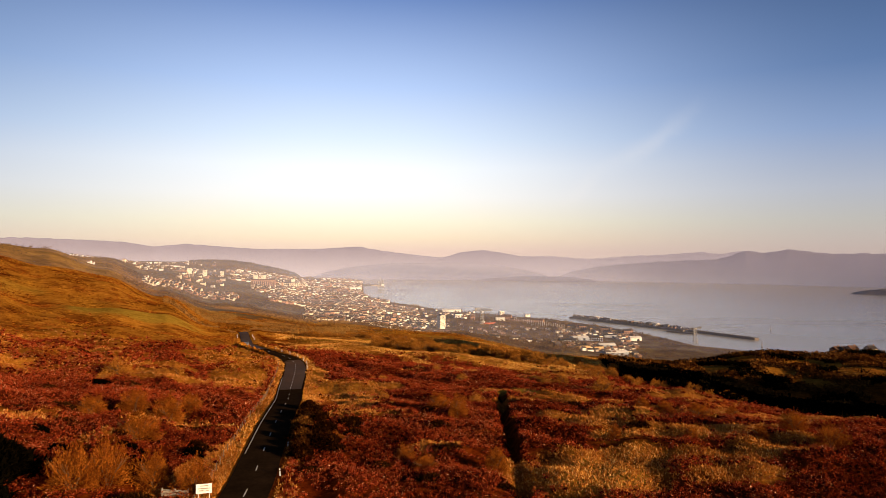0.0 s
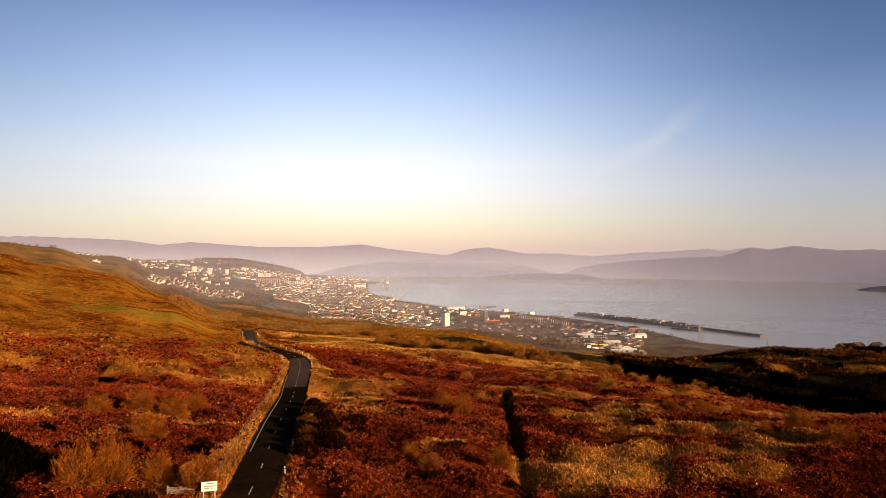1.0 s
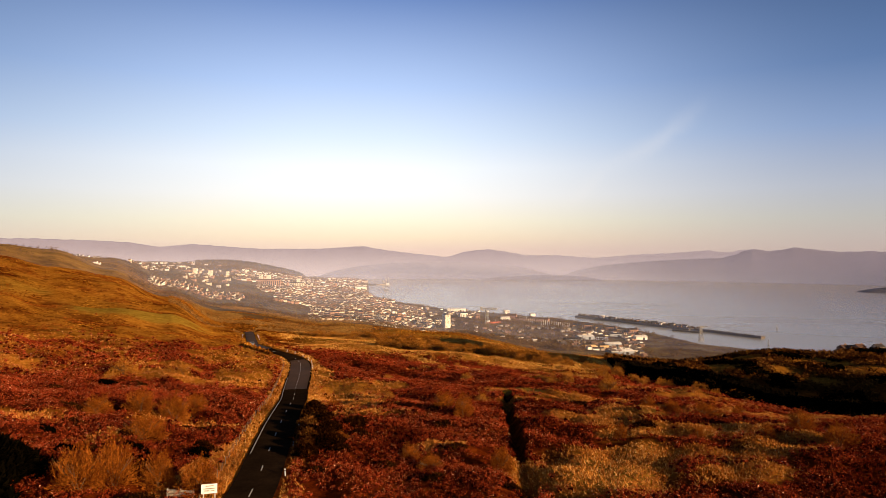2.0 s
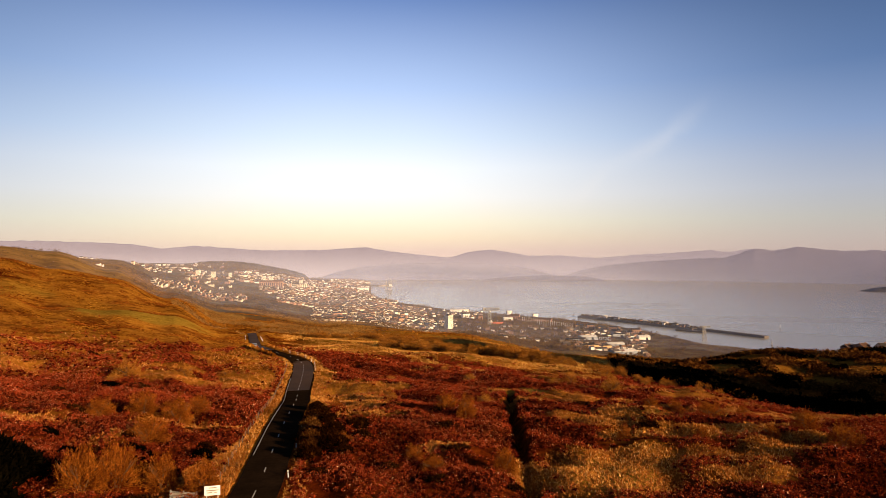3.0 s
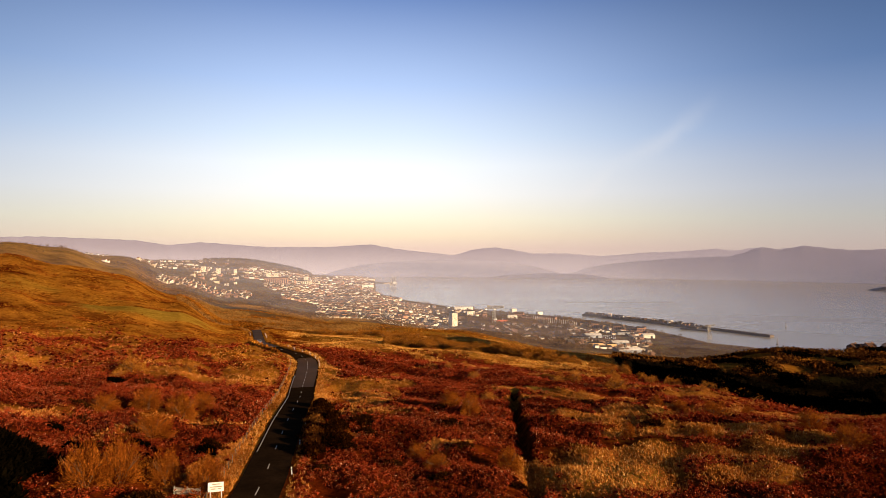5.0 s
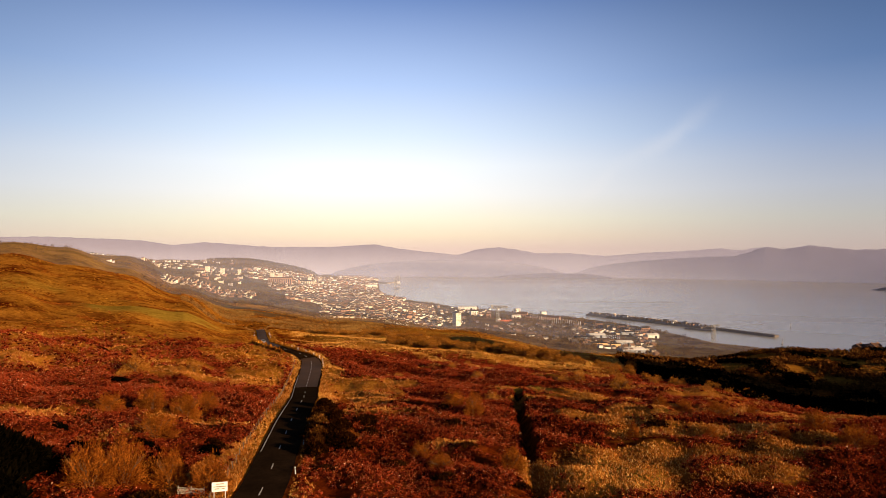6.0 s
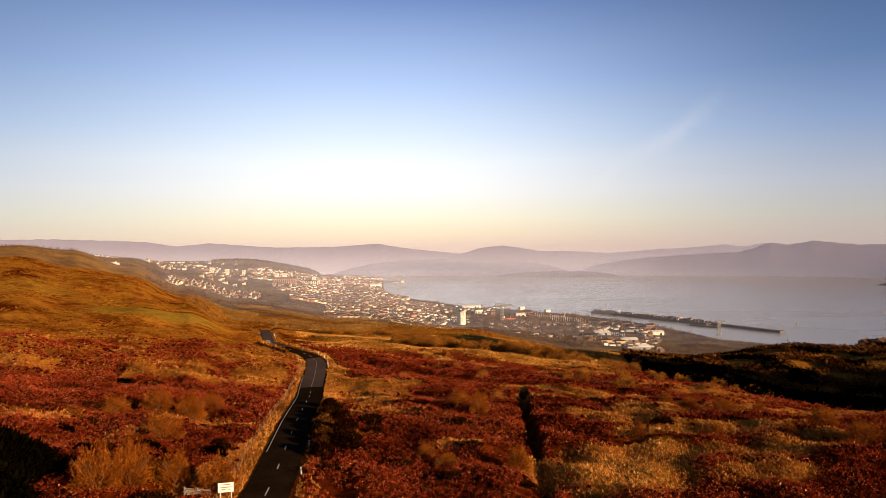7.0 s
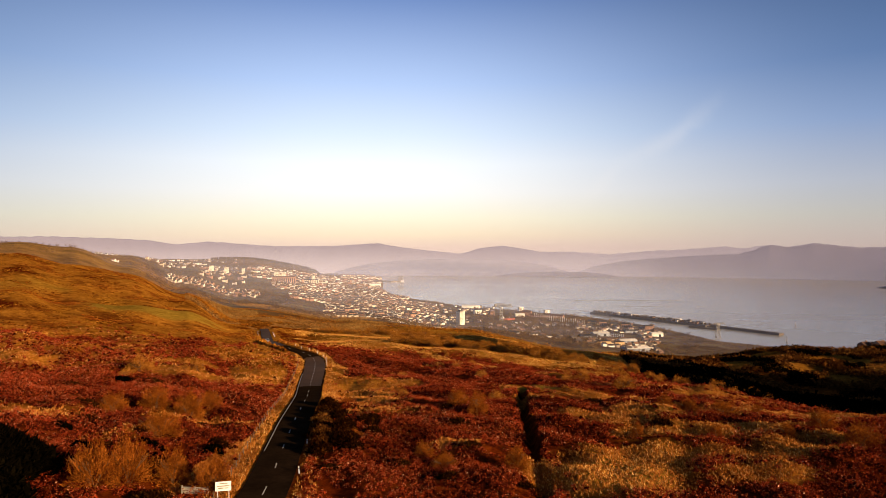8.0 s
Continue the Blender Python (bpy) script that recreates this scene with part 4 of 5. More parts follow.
def bare_tree(seed, twigs, short, thick, mat, height=5.0, width=4.4):
    """A leafless many-stemmed tree: stems and limbs, and a dome of fine twigs."""
    rg = random.Random(seed)
    ob = thing("bare_tree", "leafless golden-brown tree with a rounded twiggy crown", "tree", Matrix(), "bare trees on the moor")
    bars, ends = [], []
    for _ in range(rg.randint(5, 7)):
        a, lean = rg.uniform(0, 6.283), rg.uniform(0.12, 0.55)
        p = Vector((rg.uniform(-0.15, 0.15), rg.uniform(-0.15, 0.15), -0.25))
        d = Vector((math.cos(a) * lean, math.sin(a) * lean, 1)).normalized()
        q = p + d * height * rg.uniform(0.3, 0.42)
        bars.append((p, q, 0.16))
        for _ in range(4):
            a2 = a + rg.uniform(-1.1, 1.1)
            d2 = (d + Vector((math.cos(a2), math.sin(a2), 0.1)) * rg.uniform(0.25, 0.7)).normalized()
            e = q + d2 * height * rg.uniform(0.2, 0.32)
            bars.append((q, e, 0.08))
            bars.append((e, e + (d2 + Vector((0, 0, 0.3))).normalized() * height * 0.16, 0.045))
            ends += [e, q.lerp(e, 0.5), e + d2 * height * 0.1]
    bm = bmesh.new()
    for p, q, wd in bars:
        d = q - p
        bmesh.ops.create_cone(bm, cap_ends=False, segments=5, radius1=wd / 2, radius2=wd / 3.2, depth=d.length,
                              matrix=Matrix.Translation((p + q) / 2) @ d.to_track_quat("Z", "Y").to_matrix().to_4x4())
    me = bpy.data.meshes.new("trunk")
    bm.to_mesh(me)
    bm.free()
    me.materials.append(bark_mat)
    part("trunk", me, ob, "pale branching stems")
    v, f = [], []
    for _ in range(twigs):
        a, up, far = rg.uniform(0, 6.283), rg.uniform(0.02, 1.0), rg.uniform(0.3, 0.92) ** 0.7
        flat = math.sqrt(max(0.0, 1 - up * up))
        lump = 1 + 0.14 * math.sin(3 * a + seed) + 0.1 * math.sin(5 * up * 3 + 2 * a)
        e = Vector((math.cos(a) * flat * width * 0.5, math.sin(a) * flat * width * 0.5, up * height * 0.98)) * far * lump
        d = (e.normalized() + Vector((rg.gauss(0, 0.28), rg.gauss(0, 0.28), rg.gauss(0.12, 0.22)))).normalized()
        L = height * rg.uniform(0.1, 0.2) * short
        g = d.cross(Vector((rg.gauss(0, 1), rg.gauss(0, 1), rg.gauss(0, 1)))).normalized() * rg.uniform(0.018, 0.034) * thick
        for d3, o, L3 in ((d, e, L), ((d + Vector((rg.gauss(0, 0.5), rg.gauss(0, 0.5), rg.gauss(0, 0.4)))).normalized(), e + d * L * 0.4, L * 0.7)):
            n = len(v)
            v += [o - g, o + g, o + d3 * L3]
            f.append((n, n + 1, n + 2))
    part("crown", mesh_from("crown", v, f, mat), ob, "fine golden-brown twigs")
    return ob


kinds = [bare_tree(k, 4000, 0.42, 1.15, twig_mat) for k in range(4)] + [bare_tree(10 + k, 1000, 0.6, 2.4, hedge_mat) for k in range(4)]
# x, y, width, height
TREES = [(-41.6, 73.0, 6.0, 5.8), (-38.9, 75.8, 5.8, 6.2), (-34.2, 77.4, 4.9, 4.8), (-43.3, 93.2, 5.3, 4.4), (-50.7, 107.6, 4.4, 4.3), (-44.9, 107.4, 4.7, 5.0),
         (-56.4, 104.7, 4.3, 3.7), (-44.6, 116.4, 3.7, 3.3), (-28.4, 75.5, 5.6, 4.6), (-72.0, 144.8, 5.3, 4.5), (-63.4, 156.8, 2.9, 3.1), (-15.2, 97.0, 3.6, 1.8)]
TREES += [(-4.2, 91.6, 2.6, 2.3), (-1.1, 87.0, 3.2, 2.3), (1.0, 121.7, 3.9, 3.5), (4.4, 114.0, 3.2, 4.6), (9.2, 136.0, 2.9, 2.7), (8.6, 86.5, 2.9, 3.5), (7.6, 173.8, 3.1, 2.5),
          (43.1, 160.9, 5.5, 4.6), (30.5, 170.6, 3.0, 3.0), (35.0, 172.2, 3.4, 3.1), (29.7, 138.0, 2.3, 2.2), (28.6, 98.9, 1.9, 2.6)]
TREES += [(42.6, 128.3, 2.8, 2.6), (44.6, 121.2, 3.1, 3.0), (48.6, 115.0, 4.6, 3.4), (40.0, 97.3, 1.8, 2.0), (57.0, 119.8, 2.2, 2.0), (50.1, 95.9, 2.2, 2.0),
          (56.9, 98.8, 3.6, 3.6), (58.0, 91.0, 4.2, 3.7), (71.4, 250.0, 4.6, 4.9), (44.9, 165.3, 3.8, 3.7)]
rg = random.Random(3)


def plant(tx, ty, wide, high):
    k = rg.randrange(4) + (4 if ty > 130 else 0)
    girth = 4.9 if ty < 80 else 3.7
    m = pose(tx, ty, ground(tx, ty), 0, 0, rg.uniform(0, 360)) @ Matrix.Diagonal((wide / girth, wide / girth, high / 5.0, 1))
    if kinds[k].matrix_world == Matrix():
        kinds[k].matrix_world = m
        kinds[k].matrix_basis = m
    else:
        kinds_copy = copy_thing(kinds[k], Matrix())
        kinds_copy.matrix_basis = m


for row in TREES:
    plant(*row)
# hedges and copses of the middle ground
for _ in range(70):
    u = rg.random()
    plant(-26 + 68 * u + rg.gauss(0, 3), 296 - 48 * u + rg.gauss(0, 5), rg.uniform(4, 8), rg.uniform(3.2, 5.6))
for _ in range(40):
    u = rg.random()
    plant(-80 + 85 * u + rg.gauss(0, 4), 372 - 30 * u + rg.gauss(0, 8), rg.uniform(4, 7), rg.uniform(2.5, 4.5))
for _ in range(50):
    u = rg.random()
    plant(40 + 60 * u + rg.gauss(0, 4), 262 - 70 * u + rg.gauss(0, 12), rg.uniform(2.4, 4.5), rg.uniform(2, 3.6))
for _ in range(26):
    b, d = rg.uniform(-30, 30), rg.uniform(120, 230)
    tx, ty = polar(b, d)
    if by_road(tx, ty)[0][0] > 8:
        plant(tx, ty, rg.uniform(1.6, 3.2), rg.uniform(1.2, 2.4))


def woodland(name, label, x, y, size, mat, rng, blades=12):
    """A far leafless wood: fine twiggy crowns, with a thin trunk to each."""
    z = ground(x, y)
    v, f = crowns(x, y, z, size * 0.5, size * rng.uniform(0.7, 1.0, len(x)), blades + 5, rng, 0.19)
    n, k = len(x), len(v)
    w = size * 0.03
    t = np.stack([np.stack([x - w, y, z - 0.3], -1), np.stack([x + w, y, z - 0.3], -1), np.stack([x, y, z + size * 0.8], -1)], 1).reshape(-1, 3)
    v, f = np.concatenate([v, t]), np.concatenate([f, k + np.arange(n * 3).reshape(-1, 3)])
    return tagged(new(name, mesh_np(name, v, f, mat)), label, "woodland", kind="stuff")


def spread(n, b0, b1, r0, r1, rng, size=70, level=0.0, seed=91):
    b, r = np.radians(rng.uniform(b0, b1, n)), np.sqrt(rng.uniform(r0 ** 2, r1 ** 2, n))
    x, y = r * np.sin(b), r * np.cos(b)
    keep = (swell(x, y, size, seed) > level) & (blob(x, y, -185, 690, 45, 95) < 0.35) & (blob(x, y, 348, 1385, 60, 55) < 0.4) & clear_of_road(x, y, 5) & (ground(x, y) > 2)
    return x[keep], y[keep]


x, y = spread(15000, -23, -6, 380, 1180, rng, 120, -0.15)
woodland("bare_wood", "leafless brown woodland filling the valley below the moor", x, y, rng.uniform(2.0, 4.0, len(x)), valley_mat, rng)
x, y = spread(16000, -26, 21, 1000, 2400, rng, 130, -0.05, 95)
woodland("town_trees", "bare brown trees between the houses", x, y, rng.uniform(5, 9, len(x)), far_twig_mat, rng, 10)
x, y = spread(9000, -26, -6, 2400, 4600, rng, 260, 0.0, 96)
woodland("far_trees", "bare trees and woods of the far town", x, y, rng.uniform(7, 13, len(x)), far_twig_mat, rng, 10)
x, y = spread(8000, 2, 13, 1050, 1760, rng, 110, -0.5, 98)
woodland("dock_trees", "bare brown copses beside the docks", x, y, rng.uniform(4, 8, len(x)), far_twig_mat, rng, 10)
x, y = spread(5200, -21, -10.5, 3750, 4880, rng, 400, -1.0, 103)
x, y = x[ground(x, y) > 45], y[ground(x, y) > 45]
woodland("ridge_wood", "dark leafless wood along the ridge behind the town", x, y, rng.uniform(9, 16, len(x)), far_twig_mat, rng, 10)
x, y = spread(4500, -9, 15, 420, 1080, rng, 75, 0.35, 104)
woodland("slope_scrub", "bare brown thorn scrub on the falling slope", x, y, rng.uniform(1.6, 3.6, len(x)), valley_mat, rng, 10)
x, y = spread(4200, 16.5, 37, 620, 1430, rng, 120, -0.2, 101)
woodland("shore_scrub", "brown scrub on the slope above the shore", x, y, rng.uniform(2, 5, len(x)), far_twig_mat, rng, 10)
x, y = spread(3200, -38, -24, 950, 2600, rng, 200, 0.05, 97)
woodland("hill_scrub", "brown scrub on the far hillside", x, y, rng.uniform(2.5, 6, len(x)), far_twig_mat, rng, 8)

# near-black colour stands in for shade on the hollow scrub and thickets
shade_gorse_mat = leaf_material("shade_black_gorse", [(0.0, (0.0008, 0.0006, 0.0003)), (1.0, (0.004, 0.0026, 0.001))])

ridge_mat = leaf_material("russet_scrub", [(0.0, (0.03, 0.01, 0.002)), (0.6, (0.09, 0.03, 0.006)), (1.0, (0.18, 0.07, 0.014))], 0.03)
# scrub colour darkened to carry shade
shade_mat = leaf_material("shade_darkened_scrub", [(0.0, (0.006, 0.002, 0.0006)), (0.7, (0.024, 0.007, 0.0015)), (1.0, (0.06, 0.02, 0.004))])
x, y = spread(26000, 14.8, 44, 175, 520, rng, 40, -1.2, 93)
b, r = np.degrees(np.arctan2(x, y)), np.hypot(x, y)
keep = (r > np.interp(b, (14.8, 16, 20, 25, 29, 35, 44), (330, 255, 236, 216, 203, 192, 185)) + 8 * swell(x, y, 30, 94)) & ((swell(x, y, 26, 99) > -0.15) | (r < 320 + 20 * swell(x, y, 40, 107)))
x, y = x[keep], y[keep]
high = rng.uniform(1.2, 3.2, len(x))
v, f = crowns(x, y, ground(x, y), high * rng.uniform(0.45, 0.8, len(x)), high, 14, rng, 0.27)
# nearer scrub takes the shade-blackened colour, the ridge beyond stays russet
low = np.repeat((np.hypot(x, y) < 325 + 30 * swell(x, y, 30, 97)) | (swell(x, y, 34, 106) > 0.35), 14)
for name, pick, mat, label in (("scrub_wood", low, shade_gorse_mat, "dense scrub on the hollow side, shade put into its near-black colour"), ("ridge_scrub", ~low, ridge_mat, "russet-brown scrub along the low ridge")):
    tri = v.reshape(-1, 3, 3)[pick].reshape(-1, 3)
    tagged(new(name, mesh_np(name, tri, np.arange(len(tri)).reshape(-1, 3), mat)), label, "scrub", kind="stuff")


def thicket(label, cx, cy, wide, deep, high, count, mat=shade_gorse_mat):
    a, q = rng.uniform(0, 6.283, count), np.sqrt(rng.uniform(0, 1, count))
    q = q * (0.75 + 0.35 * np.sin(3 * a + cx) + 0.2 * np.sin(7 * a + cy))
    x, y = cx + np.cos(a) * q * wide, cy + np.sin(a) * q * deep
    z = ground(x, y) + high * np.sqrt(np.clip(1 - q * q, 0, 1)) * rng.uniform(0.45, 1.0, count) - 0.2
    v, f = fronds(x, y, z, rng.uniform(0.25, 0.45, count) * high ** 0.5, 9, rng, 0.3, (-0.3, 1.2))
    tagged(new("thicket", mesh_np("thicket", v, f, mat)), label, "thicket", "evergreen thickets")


# x, y, width of low dark brakes, added where shadow patches lie in the bracken
SHADE_BRAKES = [(-74.5, 123.3, 2.1), (-59.5, 103.8, 2.0), (-56.1, 96.8, 1.5), (-63.6, 135.4, 1.8), (-54.1, 108.9, 1.0), (-44.6, 90.8, 0.9), (-38.4, 104.0, 2.5),
         (-36.3, 86.8, 0.7), (-37.6, 78.5, 1.3), (-93.2, 170.0, 1.5), (-20.7, 100.3, 2.3), (-8.8, 123.8, 2.1), (0.7, 105.6, 1.8), (-0.2, 120.9, 1.8),
         (2.2, 93.2, 1.4), (-14.6, 92.5, 1.6), (-16.5, 83.7, 1.2), (-0.5, 81.7, 1.3), (6.9, 86.5, 0.9), (-7.3, 87.1, 1.0), (34.0, 105.1, 1.8),
         (28.6, 133.5, 2.3), (-14.2, 110.7, 1.2)]
for k, (tx, ty, wide) in enumerate(SHADE_BRAKES):
    thicket("low dark brake standing for a shadow patch in the bracken", tx, ty, wide * 1.4, wide * 0.8, 0.6 + 0.15 * wide, int(150 + 90 * wide), shade_mat)
# this thicket is coloured almost black to fill a patch of deep shadow
thicket("large evergreen thicket beside the bracken, blackened to stand for deep shade", -52.5, 68.0, 10.5, 9.0, 7.0, 5200)
for cx, cy, wide, high in ((-16.4, 95, 2.6, 2.1), (-17.6, 101, 2.6, 2.3), (-14.0, 106, 2.4, 1.6), (-19.6, 109, 2.0, 2.1), (-12.5, 100, 2.2, 1.4), (-22.0, 117, 1.7, 1.8), (-33.6, 71.2, 2.6, 1.4), (-24.5, 124, 1.6, 1.6)):
    thicket("dark gorse bush on the road bank", cx, cy, wide, wide * 0.8, high, 420, shade_mat)
for k, (tx, ty, _, _) in enumerate(along(HALF + 2.4, 80, 108, 4.2)):
    thicket("dark gorse hedge bush on the road bank", tx + rg.uniform(-0.4, 0.6), ty, 1.9, 1.7, rg.uniform(1.4, 2.3), 260, ridge_mat if k % 3 else shade_mat)
# scattered dark bushes, added to imitate shadow between the plants and trees
for k in range(40):
    b = rg.uniform(-32, 33) if k > 22 else rg.uniform(-34, -17)
    d = rg.uniform(76, 190) if k > 22 else rg.uniform(76, 125)
    tx, ty = polar(b, d)
    sc, tc, _ = cover(np.array([tx]), np.array([ty]))
    if by_road(tx, ty)[0][0] > 6 and sc[0] < 0.4 and tc[0] < 0.4:
        wide = rg.uniform(0.9, 2.0)
        thicket("low dark bush standing for a shadow patch among the bracken", tx, ty, wide * 1.3, wide * 0.7, wide * rg.uniform(0.4, 0.9), 240, shade_mat if k % 3 else shade_gorse_mat)


# ---- the town ----
wall_mats = [weathered("cream_render", (0.5, 0.4, 0.27), (0.74, 0.62, 0.45), 0.05, 0.8, 0.9, spread=0.2),
             weathered("white_render", (0.72, 0.66, 0.57), (0.88, 0.83, 0.74), 0.05, 0.8, 0.9, spread=0.12),
             weathered("red_sandstone", (0.3, 0.15, 0.09), (0.46, 0.26, 0.16), 0.05, 0.8, 0.9, spread=0.25),
             weathered("grey_harling", (0.22, 0.18, 0.14), (0.36, 0.3, 0.23), 0.05, 0.8, 0.9, spread=0.2)]
roof_mats = [weathered("slate_roof", (0.025, 0.02, 0.018), (0.06, 0.048, 0.042), 0.1, 1.0, 0.8, spread=0.25),
             weathered("brown_tile_roof", (0.07, 0.036, 0.022), (0.14, 0.075, 0.045), 0.1, 1.0, 0.85, spread=0.25)]
pane_mat = material("window_glass", 0.08)[0]
pane_mat.node_tree.nodes["Principled BSDF"].inputs["Base Color"].default_value = (0.03, 0.032, 0.036, 1)
door_mat = weathered("painted_door", (0.1, 0.04, 0.03), (0.2, 0.08, 0.05), 1, 4, 0.6, spread=0.5)
brick_mat = weathered("chimney_brick", (0.22, 0.12, 0.07), (0.36, 0.2, 0.12), 0.5, 4)


def gable_wall(w, d, h, rise):
    v = [(-w / 2, -d / 2, -3), (w / 2, -d / 2, -3), (w / 2, d / 2, -3), (-w / 2, d / 2, -3), (-w / 2, -d / 2, h), (w / 2, -d / 2, h), (w / 2, d / 2, h), (-w / 2, d / 2, h),
         (-w / 2, 0, h + rise), (w / 2, 0, h + rise)]
    f = [(0, 1, 5, 4), (2, 3, 7, 6), (1, 2, 6, 9, 5), (3, 0, 4, 8, 7)]
    return v, f


def gable_roof(w, d, h, rise, over=0.35, thick=0.22):
    k = rise / (d / 2)
    y, z = d / 2 + over, h - over * k
    x = w / 2 + over * 0.6
    v = [(-x, -y, z), (x, -y, z), (x, 0, h + rise), (-x, 0, h + rise), (x, y, z), (-x, y, z)]
    v += [(a, b, c + thick) for a, b, c in v]
    f = [(6, 7, 8, 9), (9, 8, 10, 11), (1, 0, 3, 2), (2, 3, 5, 4), (0, 1, 7, 6), (4, 5, 11, 10), (1, 2, 8, 7), (2, 4, 10, 8), (3, 0, 6, 9), (5, 3, 9, 11)]
    return v, f


def house(wall, roof, w, d, h, rise, label, storeys=2):
    ob = thing("house", label, "house", Matrix(), "houses of the town")
    part("wall", mesh_from("wall", *gable_wall(w, d, h, rise), wall), ob)
    top = part("roof", mesh_from("roof", *gable_roof(w, d, h, rise), roof), ob)
    part("chimney", boxes("chimney", [(w * 0.36, 0, h + rise + 0.3, 1.1, 0.7, 1.7)], brick_mat), top)
    pane = boxes("window", [(0, 0, 0, 1.3, 0.08, 1.35)], pane_mat)
    for s in range(storeys):
        for px in (-0.3, 0.3) if s == 0 else (-0.32, 0.0, 0.32):
            part("window", pane, ob, m=pose(px * w, -d / 2 - 0.02, 1.5 + s * 2.7))
    part("door", boxes("door", [(0, -d / 2 - 0.02, 1.05, 1.0, 0.08, 2.1)], door_mat), ob)
    return ob


models = [house(wall_mats[0], roof_mats[0], 9, 8, 5.6, 2.8, "cream rendered house with a grey slate roof"),
          house(wall_mats[1], roof_mats[0], 14, 8, 5.6, 2.6, "white rendered pair of houses under slate"),
          house(wall_mats[0], roof_mats[1], 17, 8.5, 5.8, 2.8, "cream terrace block with a brown tiled roof"),
          house(wall_mats[2], roof_mats[0], 16, 10, 9.0, 3.2, "red sandstone tenement block with a slate roof", 3),
          house(wall_mats[3], roof_mats[1], 11, 8, 5.4, 2.6, "grey harled house with a brown tiled roof")]
used = set()
rt = random.Random(11)


def put(k, x, y, turn, scale=1.0):
    m = pose(x, y, ground(x, y), 0, 0, turn) @ Matrix.Diagonal((scale, scale, scale, 1))
    if k not in used:
        used.add(k)
        models[k].matrix_basis = m
    else:
        c = copy_thing(models[k], Matrix())
        c.matrix_basis = m


def rows_of(b0, b1, r0, r1, turn, street, gap, fill, rng, bend=0.0):
    """House plots along parallel streets inside a sector of the plan."""
    out = []
    c, s = math.cos(radians(turn)), math.sin(radians(turn))
    mid = polar((b0 + b1) / 2, (r0 + r1) / 2)
    half = r1
    for i in range(int(-half / street), int(half / street)):
        skip = rng.uniform(-6, 6)
        for j in range(int(-half / gap), int(half / gap)):
            p, q = j * gap + skip, i * street + bend * math.sin(j * gap / 160.0)
            x, y = mid[0] + c * p - s * q, mid[1] + s * p + c * q
            b, r = math.degrees(math.atan2(x, y)), math.hypot(x, y)
            if b0 < b < b1 and r0 < r < r1 and rng.random() < fill:
                out.append((x + rng.uniform(-1, 1), y + rng.uniform(-1.5, 1.5), turn + rng.uniform(-4, 4)))
    return out


# terraces nearest below the moor: each house a thing
near_plots = [p for p in rows_of(-11.5, 1.6, 1180, 1740, 32, 31, 12.5, 0.66, rt, 6) if math.hypot(p[0] - 17, p[1] - 1505) > 40]
rt.shuffle(near_plots)
near_plots.sort(key=lambda p: math.hypot(p[0], p[1]))
for x, y, turn in near_plots[:260]:
    put(rt.choices(range(5), (4, 4, 2, 1, 3))[0], x, y, turn, rt.uniform(0.66, 0.84))


def far_houses(name, label, plots, mats, shares, rng, size=(8, 20), tall=(5, 8)):
    """Houses too far off to tell their parts, walls and roofs in one mesh."""
    v, f, mi = [], [], []
    for x, y, turn in plots:
        w, d, h = rng.uniform(*size), rng.uniform(6.5, 8.5), rng.uniform(*tall)
        z = ground(x, y)
        m = pose(x, y, z, 0, 0, turn)
        wm = rng.choices(range(4), shares)[0]
        for (vv, ff), slot in ((gable_wall(w, d, h, 2.3), wm), (gable_roof(w, d, h, 2.3), 4 + (rng.random() < 0.4))):
            n = len(v)
            v += [tuple(m @ Vector(p)) for p in vv]
            f += [tuple(n + i for i in q) for q in ff]
            mi += [slot] * len(ff)
    me = mesh_from(name, v, f)
    for mm in mats:
        me.materials.append(mm)
    me.polygons.foreach_set("material_index", mi)
    return tagged(new(name, me), label, "houses", kind="stuff")


far_walls = [weathered("far_cream_wall", (0.55, 0.45, 0.33), (0.76, 0.65, 0.5), 0.05, 0.8, 0.9, spread=0.25, islands=True),
             weathered("far_white_wall", (0.72, 0.66, 0.57), (0.88, 0.83, 0.74), 0.05, 0.8, 0.9, spread=0.12, islands=True),
             weathered("far_red_wall", (0.28, 0.15, 0.1), (0.42, 0.25, 0.17), 0.05, 0.8, 0.9, spread=0.25, islands=True),
             weathered("far_grey_wall", (0.24, 0.19, 0.15), (0.38, 0.31, 0.25), 0.05, 0.8, 0.9, spread=0.25, islands=True),
             weathered("far_slate", (0.05, 0.04, 0.036), (0.11, 0.088, 0.078), 0.1, 1.0, 0.8, spread=0.3, islands=True),
             weathered("far_tile", (0.14, 0.08, 0.055), (0.22, 0.135, 0.09), 0.1, 1.0, 0.85, spread=0.3, islands=True)]
plots = near_plots[260:] + rows_of(-14.5, -1.5, 1740, 2150, 32, 27, 11, 0.72, rt, 8) + rows_of(-15.5, -4.0, 2150, 2750, 18, 34, 14, 0.6, rt, 10)
far_houses("terraced_houses", "rows of cream and white houses on the slope", plots, far_walls, (4, 5, 2, 1), rt, (6, 13), (3.8, 5.8))
plots = rows_of(-24.5, -17.2, 1500, 1860, -8, 28, 11, 0.5, rt, 12)
far_houses("hill_estate", "red and cream housing estate on the hillside", plots, far_walls, (3, 2, 4, 1), rt, (5, 10), (3.4, 5))
